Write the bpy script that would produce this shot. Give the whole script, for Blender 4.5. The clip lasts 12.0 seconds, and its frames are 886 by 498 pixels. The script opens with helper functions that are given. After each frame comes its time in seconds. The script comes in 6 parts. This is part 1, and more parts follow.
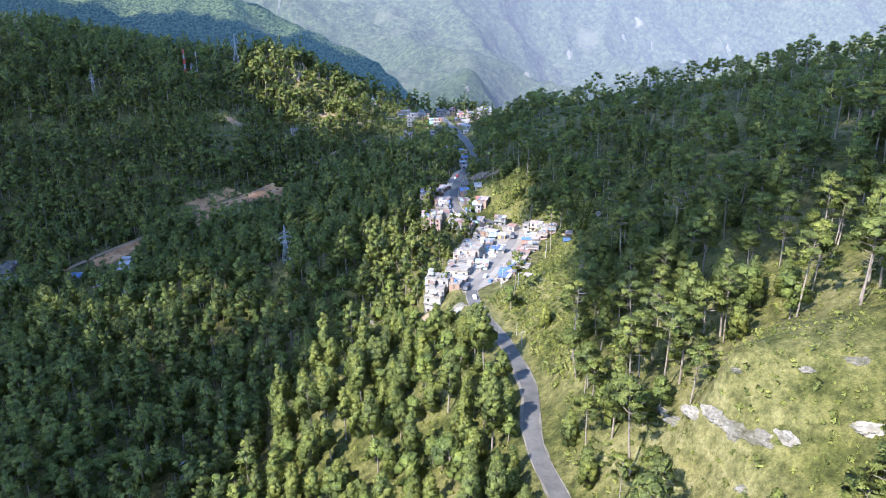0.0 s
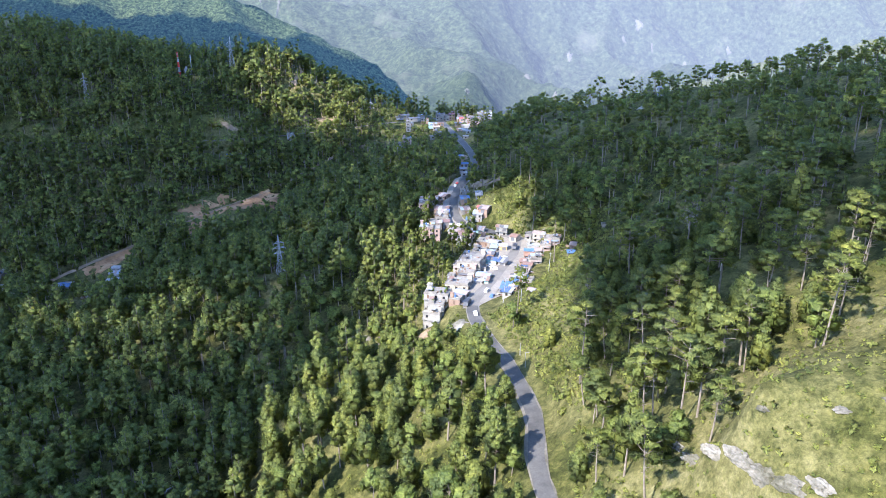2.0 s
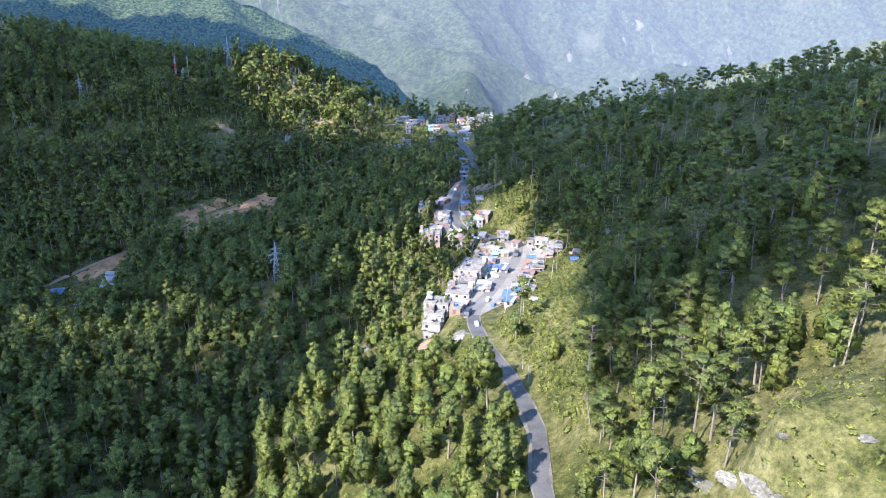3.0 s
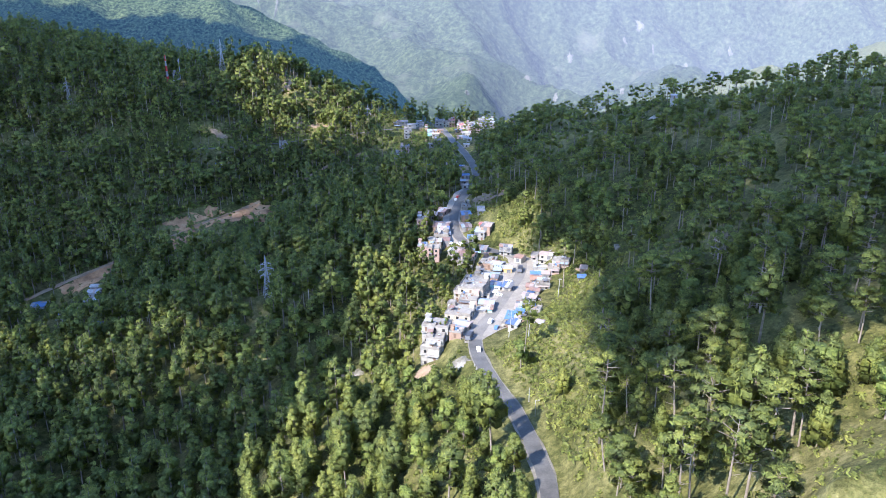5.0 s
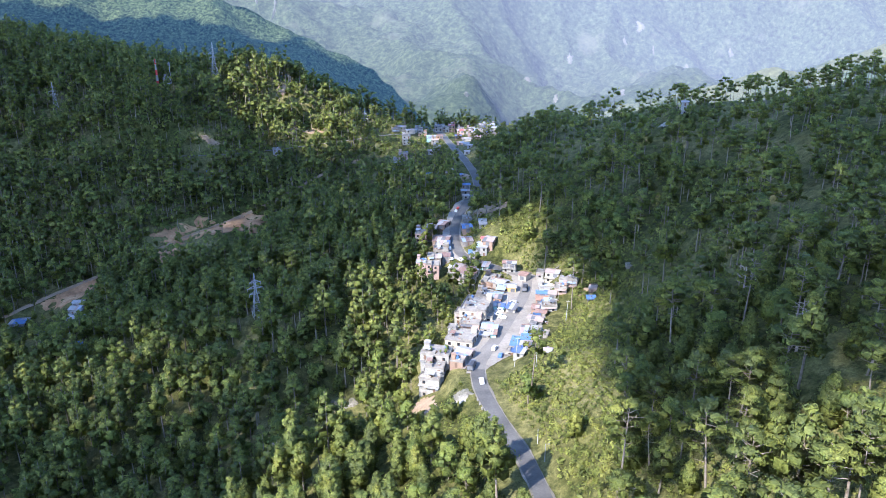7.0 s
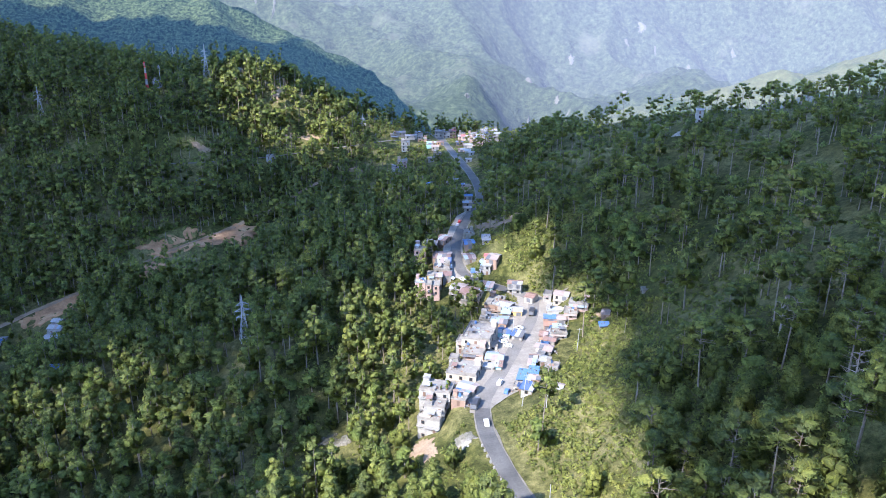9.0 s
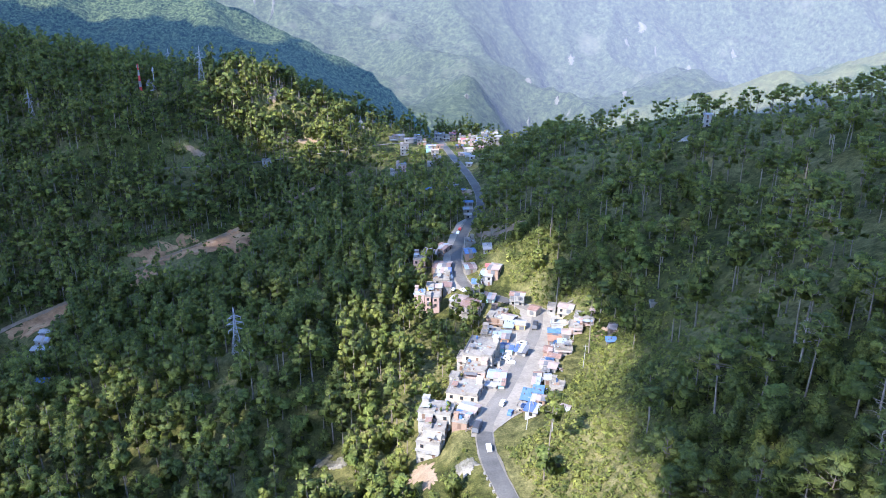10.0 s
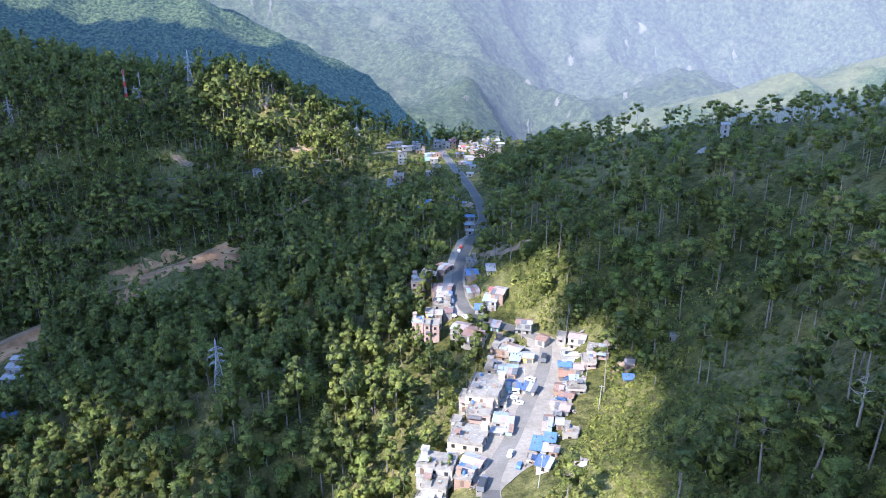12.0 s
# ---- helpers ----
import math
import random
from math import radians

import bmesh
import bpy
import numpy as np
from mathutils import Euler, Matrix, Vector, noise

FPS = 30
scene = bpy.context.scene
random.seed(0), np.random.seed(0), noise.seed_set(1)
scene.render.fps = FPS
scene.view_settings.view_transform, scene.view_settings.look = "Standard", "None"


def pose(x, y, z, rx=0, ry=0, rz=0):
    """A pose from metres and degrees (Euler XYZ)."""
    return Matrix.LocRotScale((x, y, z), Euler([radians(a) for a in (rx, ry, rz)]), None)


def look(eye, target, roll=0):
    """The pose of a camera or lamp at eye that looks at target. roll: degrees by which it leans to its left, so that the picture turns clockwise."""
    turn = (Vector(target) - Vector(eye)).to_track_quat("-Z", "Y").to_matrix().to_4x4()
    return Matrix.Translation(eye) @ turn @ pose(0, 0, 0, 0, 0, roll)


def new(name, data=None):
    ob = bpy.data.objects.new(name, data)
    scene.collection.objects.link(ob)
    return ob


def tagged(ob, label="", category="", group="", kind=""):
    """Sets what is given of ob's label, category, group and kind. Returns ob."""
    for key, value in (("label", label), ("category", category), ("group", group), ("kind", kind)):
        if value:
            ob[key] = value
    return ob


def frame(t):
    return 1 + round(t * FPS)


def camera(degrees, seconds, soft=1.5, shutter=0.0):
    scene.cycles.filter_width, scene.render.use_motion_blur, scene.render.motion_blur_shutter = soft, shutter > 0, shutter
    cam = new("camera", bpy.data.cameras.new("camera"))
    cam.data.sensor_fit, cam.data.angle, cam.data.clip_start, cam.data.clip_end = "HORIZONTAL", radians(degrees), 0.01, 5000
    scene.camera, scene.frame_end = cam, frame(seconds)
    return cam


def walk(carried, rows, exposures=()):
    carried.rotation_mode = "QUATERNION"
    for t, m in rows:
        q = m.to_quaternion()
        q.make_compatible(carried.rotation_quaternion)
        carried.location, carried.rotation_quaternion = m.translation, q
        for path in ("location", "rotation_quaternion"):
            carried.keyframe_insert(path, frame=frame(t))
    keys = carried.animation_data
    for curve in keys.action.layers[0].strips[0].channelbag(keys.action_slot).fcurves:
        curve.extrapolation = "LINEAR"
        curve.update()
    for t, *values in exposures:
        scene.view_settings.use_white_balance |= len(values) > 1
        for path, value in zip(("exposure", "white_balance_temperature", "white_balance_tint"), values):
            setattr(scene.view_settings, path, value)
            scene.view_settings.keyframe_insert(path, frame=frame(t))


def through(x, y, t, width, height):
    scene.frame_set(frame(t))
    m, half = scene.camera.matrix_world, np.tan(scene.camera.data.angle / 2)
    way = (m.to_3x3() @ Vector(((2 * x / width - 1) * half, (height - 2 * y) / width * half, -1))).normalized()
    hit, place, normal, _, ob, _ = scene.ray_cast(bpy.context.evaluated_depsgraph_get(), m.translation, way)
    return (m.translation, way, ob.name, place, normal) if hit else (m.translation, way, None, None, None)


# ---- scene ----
cam = camera(60.6, 12.0, soft=0.75)
PATH = [
    (0, (-0.046, 0.037, 150.022), (-0.033, 1.911, 149.324), -0.6),
    (0.5, (-0.021, 3.545, 150.007), (-0.008, 5.42, 149.31), -0.5),
    (1, (-0.041, 7.522, 149.99), (-0.027, 9.397, 149.293), -0.5),
    (1.5, (-0.03, 12.064, 149.997), (-0.016, 13.939, 149.301), -0.5),
    (2, (-0.024, 16.986, 149.979), (-0.009, 18.861, 149.285), -0.5),
    (2.5, (0.025, 22.175, 150.008), (0.04, 24.051, 149.313), -0.5),
    (3, (0.038, 27.711, 149.996), (0.053, 29.587, 149.302), -0.5),
    (5, (0.098, 52.275, 150.012), (0.115, 54.151, 149.318), -0.4),
    (5.5, (0.054, 58.64, 150.007), (0.073, 60.516, 149.314), -0.3),
    (6, (0.029, 64.999, 149.999), (0.048, 66.875, 149.307), -0.4),
    (6.5, (0.013, 71.428, 149.969), (0.032, 73.304, 149.277), -0.4),
    (7, (0.032, 78.289, 149.971), (0.051, 80.166, 149.278), -0.4),
    (9, (-0.038, 107.229, 150.0), (-0.019, 109.105, 149.307), -0.3),
    (9.5, (-0.028, 114.635, 150.04), (-0.009, 116.511, 149.347), -0.3),
    (10, (-0.007, 122.218, 150.009), (0.013, 124.094, 149.316), -0.3),
    (10.5, (-0.006, 129.907, 150.001), (0.015, 131.783, 149.309), -0.3),
    (11, (0.002, 137.73, 149.987), (0.023, 139.606, 149.295), -0.3),
    (11.5, (-0.011, 145.709, 150.004), (0.01, 147.585, 149.312), -0.3),
    (12, (-0.038, 153.784, 150.001), (-0.016, 155.66, 149.309), -0.4),
]
walk(cam, [(t, look(eye, target, roll)) for t, eye, target, roll in PATH], [(0, 1.97, 5690, 19), (12, 1.95, 5590, 20)])

# world, sun and haze-free sky
TO_SUN = Vector((-0.490, -0.557, 0.669)).normalized()
world = bpy.data.worlds.new("sky")
scene.world = world
world.use_nodes = True
wn = world.node_tree.nodes
sky = wn.new("ShaderNodeTexSky")
sky.sky_type, sky.sun_disc = "NISHITA", False
sky.sun_elevation, sky.sun_rotation = radians(42), radians(221)
sky.air_density, sky.dust_density, sky.ozone_density = 1.2, 0.4, 4.5
world.node_tree.links.new(sky.outputs[0], wn["Background"].inputs[0])
wn["Background"].inputs[1].default_value = 0.15
sun_data = bpy.data.lights.new("sun", "SUN")
sun_data.energy, sun_data.angle, sun_data.color = 3.7, radians(0.53), (1.0, 0.90, 0.71)
sun = new("sun", sun_data)
sun.matrix_world = look(TO_SUN * 900, (0, 0, 0))


# ---- materials ----
def material(name, shade):
    mat = bpy.data.materials.new(name)
    mat.use_nodes = True
    nt = mat.node_tree
    shade(nt, nt.nodes["Principled BSDF"])
    return mat


def link(nt, a, b):
    nt.links.new(a, b)


def noise_tex(nt, scale, detail=4, rough=0.6, coords="pos"):
    n = nt.nodes.new("ShaderNodeTexNoise")
    n.inputs["Scale"].default_value, n.inputs["Detail"].default_value = scale, detail
    n.inputs["Roughness"].default_value = rough
    if coords == "pos":
        link(nt, nt.nodes.new("ShaderNodeNewGeometry").outputs["Position"], n.inputs["Vector"])
    else:
        link(nt, nt.nodes.new("ShaderNodeTexCoord").outputs["Object"], n.inputs["Vector"])
    return n.outputs["Fac"]


def ramp(nt, fac, *stops):
    r = nt.nodes.new("ShaderNodeValToRGB")
    el = r.color_ramp.elements
    while len(el) < len(stops):
        el.new(0.5)
    for e, (p, c) in zip(el, stops):
        e.position, e.color = p, (*c, 1)
    link(nt, fac, r.inputs[0])
    return r.outputs[0]


def mix(nt, fac, a, b, mode="MIX"):
    m = nt.nodes.new("ShaderNodeMix")
    m.data_type, m.blend_type = "RGBA", mode
    for sock, v in ((m.inputs[0], fac), (m.inputs[6], a), (m.inputs[7], b)):
        if isinstance(v, (int, float)):
            sock.default_value = v
        elif isinstance(v, tuple):
            sock.default_value = (*v, 1)
        else:
            link(nt, v, sock)
    return m.outputs[2]


def bump(nt, bsdf, fac, strength, distance):
    b = nt.nodes.new("ShaderNodeBump")
    b.inputs["Strength"].default_value, b.inputs["Distance"].default_value = strength, distance
    link(nt, fac, b.inputs["Height"])
    link(nt, b.outputs[0], bsdf.inputs["Normal"])


def foliage(name, dark, mid, light, through=0.25):
    """Leaf sprays that take the light by the rounded clump that they belong to."""
    def shade(nt, p):
        tree = ramp(nt, noise_tex(nt, 0.11, 2), (0.3, dark), (0.5, mid), (0.72, light))
        isl = nt.nodes.new("ShaderNodeNewGeometry").outputs["Random Per Island"]
        leaf = ramp(nt, isl, (0.0, (0.68, 0.70, 0.72)), (0.55, (1, 1, 1)), (1.0, (1.32, 1.28, 1.12)))
        col = mix(nt, 1.0, tree, leaf, "MULTIPLY")
        col = mix(nt, 0.8, col, ramp(nt, noise_tex(nt, 1.5, 4, 0.8), (0.35, (0.54, 0.58, 0.57)), (0.5, (1, 1, 1)), (0.65, (1.38, 1.35, 1.22))), "MULTIPLY")
        p.inputs["Roughness"].default_value = 0.6
        p.inputs["Specular IOR Level"].default_value = 0.22
        link(nt, col, p.inputs["Base Color"])
        clump = nt.nodes.new("ShaderNodeAttribute")
        clump.attribute_name = "clump"
        turn = nt.nodes.new("ShaderNodeVectorTransform")
        turn.vector_type, turn.convert_from, turn.convert_to = "NORMAL", "OBJECT", "WORLD"
        link(nt, clump.outputs["Vector"], turn.inputs[0])
        tuft = nt.nodes.new("ShaderNodeTexNoise")
        tuft.inputs["Scale"].default_value, tuft.inputs["Detail"].default_value = 2.0, 3
        link(nt, nt.nodes.new("ShaderNodeNewGeometry").outputs["Position"], tuft.inputs["Vector"])
        jitter = nt.nodes.new("ShaderNodeVectorMath")
        jitter.operation = "MULTIPLY_ADD"
        jitter.inputs[1].default_value, jitter.inputs[2].default_value = (1.2, 1.2, 1.2), (-0.6, -0.6, -0.6)
        link(nt, tuft.outputs["Color"], jitter.inputs[0])
        add = nt.nodes.new("ShaderNodeVectorMath")
        link(nt, turn.outputs[0], add.inputs[0])
        link(nt, jitter.outputs[0], add.inputs[1])
        unit = nt.nodes.new("ShaderNodeVectorMath")
        unit.operation = "NORMALIZE"
        link(nt, add.outputs[0], unit.inputs[0])
        link(nt, unit.outputs[0], p.inputs["Normal"])
        t = nt.nodes.new("ShaderNodeBsdfTranslucent")
        link(nt, mix(nt, 1.0, col, (1.25, 1.25, 0.58), "MULTIPLY"), t.inputs[0])
        m = nt.nodes.new("ShaderNodeMixShader")
        m.inputs[0].default_value = through
        link(nt, p.outputs[0], m.inputs[1])
        link(nt, t.outputs[0], m.inputs[2])
        link(nt, m.outputs[0], nt.nodes["Material Output"].inputs[0])
    return material(name, shade)


def surface(name, stops, scale, rough=0.85, fine=0.0, metal=0.0, bumpy=0.3, depth=0.05, coords="pos"):
    """Colour stops over a noise of that scale, a finer grain, and relief."""
    def shade(nt, p):
        col = ramp(nt, noise_tex(nt, scale, 6, 0.65, coords), *stops)
        grain = noise_tex(nt, fine or scale * 12, 4, 0.7, coords)
        col = mix(nt, 0.55, col, ramp(nt, grain, (0.3, (0.45, 0.45, 0.45)), (0.7, (1, 1, 1))), "MULTIPLY")
        link(nt, col, p.inputs["Base Color"])
        p.inputs["Roughness"].default_value, p.inputs["Metallic"].default_value = rough, metal
        bump(nt, p, grain, bumpy, depth)
    return material(name, shade)


PINE = foliage("pine_needles", (0.102, 0.130, 0.050), (0.158, 0.192, 0.054), (0.240, 0.256, 0.068), 0.42)
LEAF = foliage("broad_leaves", (0.098, 0.134, 0.050), (0.154, 0.200, 0.054), (0.234, 0.264, 0.070), 0.42)
BUSH = foliage("undergrowth", (0.090, 0.112, 0.034), (0.170, 0.196, 0.054), (0.270, 0.278, 0.086), 0.40)
BARK = surface("pine_bark", ((0.3, (0.14, 0.112, 0.085)), (0.7, (0.30, 0.26, 0.215))), 0.8)
DEAD = surface("dead_wood", ((0.3, (0.30, 0.25, 0.19)), (0.7, (0.45, 0.40, 0.33))), 0.8)
EARTH = surface("bare_earth", ((0.3, (0.16, 0.11, 0.068)), (0.5, (0.28, 0.20, 0.13)), (0.7, (0.38, 0.30, 0.21))), 0.08, fine=1.3, bumpy=0.8, depth=0.5)
# Brighter copy of EARTH for slides in shade, the missing light put into its colour.
SLIDE = surface("slide_earth_lifted_for_shade", ((0.34, (0.20, 0.105, 0.048)), (0.52, (0.40, 0.225, 0.11)), (0.68, (0.55, 0.36, 0.20))), 0.08, fine=1.3, bumpy=0.8, depth=0.5)
ROCK = surface("pale_rock", ((0.38, (0.085, 0.082, 0.05)), (0.50, (0.19, 0.178, 0.145)), (0.64, (0.36, 0.34, 0.295))), 0.10, fine=0.8, bumpy=1.0, depth=0.8)
VERGE = surface("dusty_verge", ((0.35, (0.11, 0.10, 0.075)), (0.65, (0.24, 0.22, 0.185))), 0.15, fine=1.5, bumpy=0.3)
ASPHALT = surface("asphalt", ((0.35, (0.068, 0.067, 0.066)), (0.65, (0.135, 0.132, 0.127))), 0.09, fine=1.5, bumpy=0.1)
STREET = surface("dusty_street", ((0.35, (0.15, 0.142, 0.13)), (0.65, (0.225, 0.213, 0.193))), 0.09, fine=1.5, bumpy=0.1)
DUST = surface("dusty_concrete_yard", ((0.3, (0.20, 0.183, 0.155)), (0.65, (0.33, 0.303, 0.262))), 0.07, fine=0.9, bumpy=0.3)


def ground_shade(nt, p):
    patch = noise_tex(nt, 0.018, 5, 0.6)
    tuft = noise_tex(nt, 0.22, 6, 0.78)
    grain = noise_tex(nt, 1.1, 4, 0.75)
    grass = ramp(nt, tuft, (0.35, (0.020, 0.025, 0.007)), (0.48, (0.054, 0.061, 0.016)), (0.64, (0.128, 0.126, 0.038)))
    dry = ramp(nt, tuft, (0.34, (0.058, 0.062, 0.020)), (0.50, (0.145, 0.138, 0.055)), (0.66, (0.240, 0.218, 0.108)))
    col = mix(nt, ramp(nt, patch, (0.42, (0, 0, 0)), (0.60, (0.9, 0.9, 0.9))), grass, dry)
    col = mix(nt, 0.7, col, ramp(nt, grain, (0.32, (0.5, 0.52, 0.48)), (0.5, (1, 1, 1)), (0.7, (1.3, 1.28, 1.15))), "MULTIPLY")
    link(nt, col, p.inputs["Base Color"])
    p.inputs["Roughness"].default_value = 0.95
    p.inputs["Specular IOR Level"].default_value = 0.15
    bump(nt, p, tuft, 0.9, 1.5)


GROUND = material("grassy_hillside", ground_shade)

# ---- ground: ridges, valleys and slopes by their lines of (x, y, z) ----
LINES = {}
LINES["road"] = [(44, 120, 5), (38, 160, 3.5), (34.5, 185, 3), (31.4, 202, 2.5), (31, 221, 2), (33.4, 243, 1.5), (31.8, 264, 0.5), (28.4, 287, -0.5), (23.2, 306, -1),
    (18.5, 325, -1.5), (16.5, 339, -2), (17, 352, -2.5), (20.5, 365, -3.5), (26, 379, -4.5), (31.5, 395, -5.5), (37, 411.5, -6.5), (42.5, 427, -7.5)]
LINES["road_on"] = [(47, 443, -8), (48.7, 458, -8), (42.7, 467, -8), (29.1, 476.7, -7.5), (16.3, 488, -6.5), (12, 508, -5), (12.3, 534, -3), (18.2, 565, -1.5),
    (28.6, 603, -0.5), (31.8, 625, 0), (29, 674, -1), (21, 738, -3), (11.2, 808, -6), (7, 850, -9), (-4, 900, -14)]
LINES["left_ridge"] = [(-620, 1080, 112), (-390, 950, 66), (-300, 890, 58), (-213, 832, 54), (-175, 835, 50), (-140, 840, 40), (-100, 850, 20),
    (-60, 862, 8), (-30, 872, -4)]
LINES["left_slope"] = [(-200, 740, 8), (-213, 718, -6), (-256, 734, 34), (-141, 748, -6), (-307, 667, -8), (-154, 663, -36), (-84, 702, -36),
    (-128, 815, 4), (-160, 790, 8), (-400, 740, 30), (-86, 800, -4), (-49, 832, -6), (-330, 724, 0)]
LINES["valley"] = [(-130, 283, -60), (-197, 348, -64), (-231, 445, -66), (-153, 350, -60), (-290, 480, -72), (-270, 531, -65), (-246, 578, -56),
    (-178, 540, -48), (-164, 444, -54), (-300, 300, -75), (-420, 500, -72), (-350, 610, -45)]
LINES["valley_head"] = [(-79, 536, -26), (-42, 553, -16), (-84, 620, -36), (-40, 640, -16), (-41, 758, -19), (-60, 715, -28), (-120, 600, -42)]
LINES["spur"] = [(-98, 455, -30), (-108, 413, -42), (-61, 407, -22), (-45, 425, -18), (-17, 389, -16), (-68, 387, -34), (-38, 367, -30), (-107, 367, -56),
    (-50, 277, -28), (-80, 283, -52), (-16, 230, -27), (-55, 311, -26), (-9, 247, -18), (-18, 300, -13), (8, 258, -4), (-6, 330, -11)]
LINES["spur_foot"] = [(-30, 195, -36), (-100, 225, -56), (0, 180, -18), (13, 187, -6), (-4, 440, -14), (-10, 480, -14), (-16, 510, -14), (-60, 130, -55)]
LINES["right_low"] = [(66, 163, 28), (84, 153, 52), (75, 171, 54), (68, 181, 33), (63, 200, 27), (57, 231, 20), (42, 249, 8), (76, 294, 31), (50, 343, 7),
    (46, 320, 6), (44, 290, 8)]
LINES["right_mid"] = [(105, 211, 48), (98, 259, 49), (108, 322, 46), (151, 352, 60), (104, 416, 24), (94, 421, 13), (68, 426, -1), (62, 455, -2), (145, 462, 40),
    (90, 472, 20), (61, 480, 4), (32, 516, 2), (45, 510, 7), (55, 560, 13), (90, 560, 28), (60, 385, -3), (75, 385, 5)]
LINES["right_crest"] = [(400, 330, 128), (252, 450, 88), (210, 500, 76), (171, 556, 61), (133, 609, 43), (110, 680, 30), (95, 740, 14), (125, 804, 9),
    (217, 793, 17), (60, 800, -5), (55, 860, -9)]
LINES["right_far"] = [(300, 600, 72), (300, 800, 0), (260, 300, 106), (200, 200, 96), (150, 100, 80), (130, 150, 75)]
LINES["beyond"] = [(-250, 960, 20), (-100, 960, -40), (20, 970, -60), (120, 940, -50), (250, 960, -80), (0, 1200, -170), (-400, 1250, -60), (400, 1200, -170)]
LINES["around"] = [(0, 0, -60), (150, 0, 60), (-150, 0, -70), (0, -400, -60), (300, -400, 90), (-300, -400, -70), (-900, 300, -20), (-900, 900, 120),
    (-900, -900, -40), (900, 300, 200), (900, 900, 60), (900, -900, 150), (-900, 1600, -240), (0, 1600, -300), (900, 1600, -240)]
KNOTS = np.array([p for line in LINES.values() for p in line], float)


def solve_ground():
    n = len(KNOTS)
    r = np.hypot(*(KNOTS[:, None, :2] - KNOTS[None, :, :2]).transpose(2, 0, 1))
    a = np.zeros((n + 3, n + 3))
    a[:n, :n] = -r - 3.0 * np.eye(n)
    a[:n, n], a[:n, n + 1:n + 3] = 1, KNOTS[:, :2] / 500
    a[n:, :n] = a[:n, n:].T
    return np.linalg.solve(a, np.r_[KNOTS[:, 2], 0, 0, 0])


WEIGHTS = solve_ground()


def lattice(ix, iy, seed):
    h = (ix * 374761393 + iy * 668265263 + seed * 974634777) & 0x7FFFFFFF
    h = ((h ^ (h >> 13)) * 1274126177) & 0x7FFFFFFF
    return ((h ^ (h >> 16)) & 0xFFFF) / 65535.0


def value_noise(x, y, seed=0):
    ix, iy = np.floor(x).astype(np.int64), np.floor(y).astype(np.int64)
    fx, fy = x - ix, y - iy
    fx, fy = fx * fx * (3 - 2 * fx), fy * fy * (3 - 2 * fy)
    a, b = lattice(ix, iy, seed), lattice(ix + 1, iy, seed)
    c, d = lattice(ix, iy + 1, seed), lattice(ix + 1, iy + 1, seed)
    return (a * (1 - fx) + b * fx) * (1 - fy) + (c * (1 - fx) + d * fx) * fy - 0.5


def fbm(x, y, size, octaves=4, seed=0):
    out, amp = np.zeros_like(x, dtype=float), 1.0
    for k in range(octaves):
        out += amp * value_noise(x / size * 2 ** k + 13.7 * k, y / size * 2 ** k - 7.1 * k, seed + k)
        amp *= 0.5
    return out


def spline(points, step=3.0):
    """A smooth line through the points, as an array with even steps."""
    p = np.array(points, float)
    p = np.vstack([2 * p[0] - p[1], p, 2 * p[-1] - p[-2]])
    out = []
    for a, b, c, d in zip(p, p[1:], p[2:], p[3:]):
        n = max(2, int(np.linalg.norm(c - b) / step))
        for u in np.arange(n) / n:
            out.append(0.5 * (2 * b + (c - a) * u + (2 * a - 5 * b + 4 * c - d) * u * u + (3 * b - a - 3 * c + d) * u ** 3))
    out.append(p[-2])
    return np.array(out)


ROAD = spline(LINES["road"] + LINES["road_on"])
HILL_ROAD = spline([(-420, 708, 4), (-316, 716, 0), (-225, 722, 0), (-191, 726, 0), (-147, 741, 0), (-116, 764, -1), (-82, 795, -3), (-45, 828, -5), (-4, 845, -8)])
LOWER_ROAD = spline([(-360, 470, -70), (-300, 520, -66), (-262, 560, -58), (-238, 583, -53), (-200, 625, -44), (-150, 667, -34), (-120, 700, -25), (-95, 730, -17)])


def near_line(line, x, y):
    """Distance to a line and its height there."""
    x, y = np.atleast_1d(x), np.atleast_1d(y)
    best, z = np.full(x.shape, 1e9), np.zeros(x.shape)
    for px, py, pz in line:
        d = (x - px) ** 2 + (y - py) ** 2
        hit = d < best
        best[hit], z[hit] = d[hit], pz
    return np.sqrt(best), z


def height(x, y):
    x, y = np.atleast_1d(np.asarray(x, float)), np.atleast_1d(np.asarray(y, float))
    shape = x.shape
    x, y = x.ravel(), y.ravel()
    z = np.zeros_like(x)
    for lo in range(0, len(x), 20000):
        s = slice(lo, lo + 20000)
        r = np.hypot(x[s, None] - KNOTS[:, 0], y[s, None] - KNOTS[:, 1])
        z[s] = -r @ WEIGHTS[:-3] + WEIGHTS[-3] + (x[s] * WEIGHTS[-2] + y[s] * WEIGHTS[-1]) / 500
    rough = fbm(x, y, 45, 4, 3) * 7.0 + fbm(x, y, 7, 3, 9) * 1.0
    d, rz = near_line(ROAD, x, y)
    town = np.exp(-(((x - 25) / 45) ** 2 + ((y - 410) / 75) ** 2) ** 2)
    z += rough * np.clip((d - 6) / 30, 0, 1) * (1 - 0.85 * town)
    flat = 4.5 + 9.0 * town
    f = np.clip((d - flat) / 7.0, 0, 1)
    z = np.where(d < flat + 7, rz * (1 - f) + z * f, z)
    for line, wide in ((HILL_ROAD, 3.0), (LOWER_ROAD, 3.0)):
        d, rz = near_line(line, x, y)
        f = np.clip((d - wide) / 6.0, 0, 1)
        z = np.where(d < wide + 6, rz * (1 - f) + z * f, z)
    return z.reshape(shape)


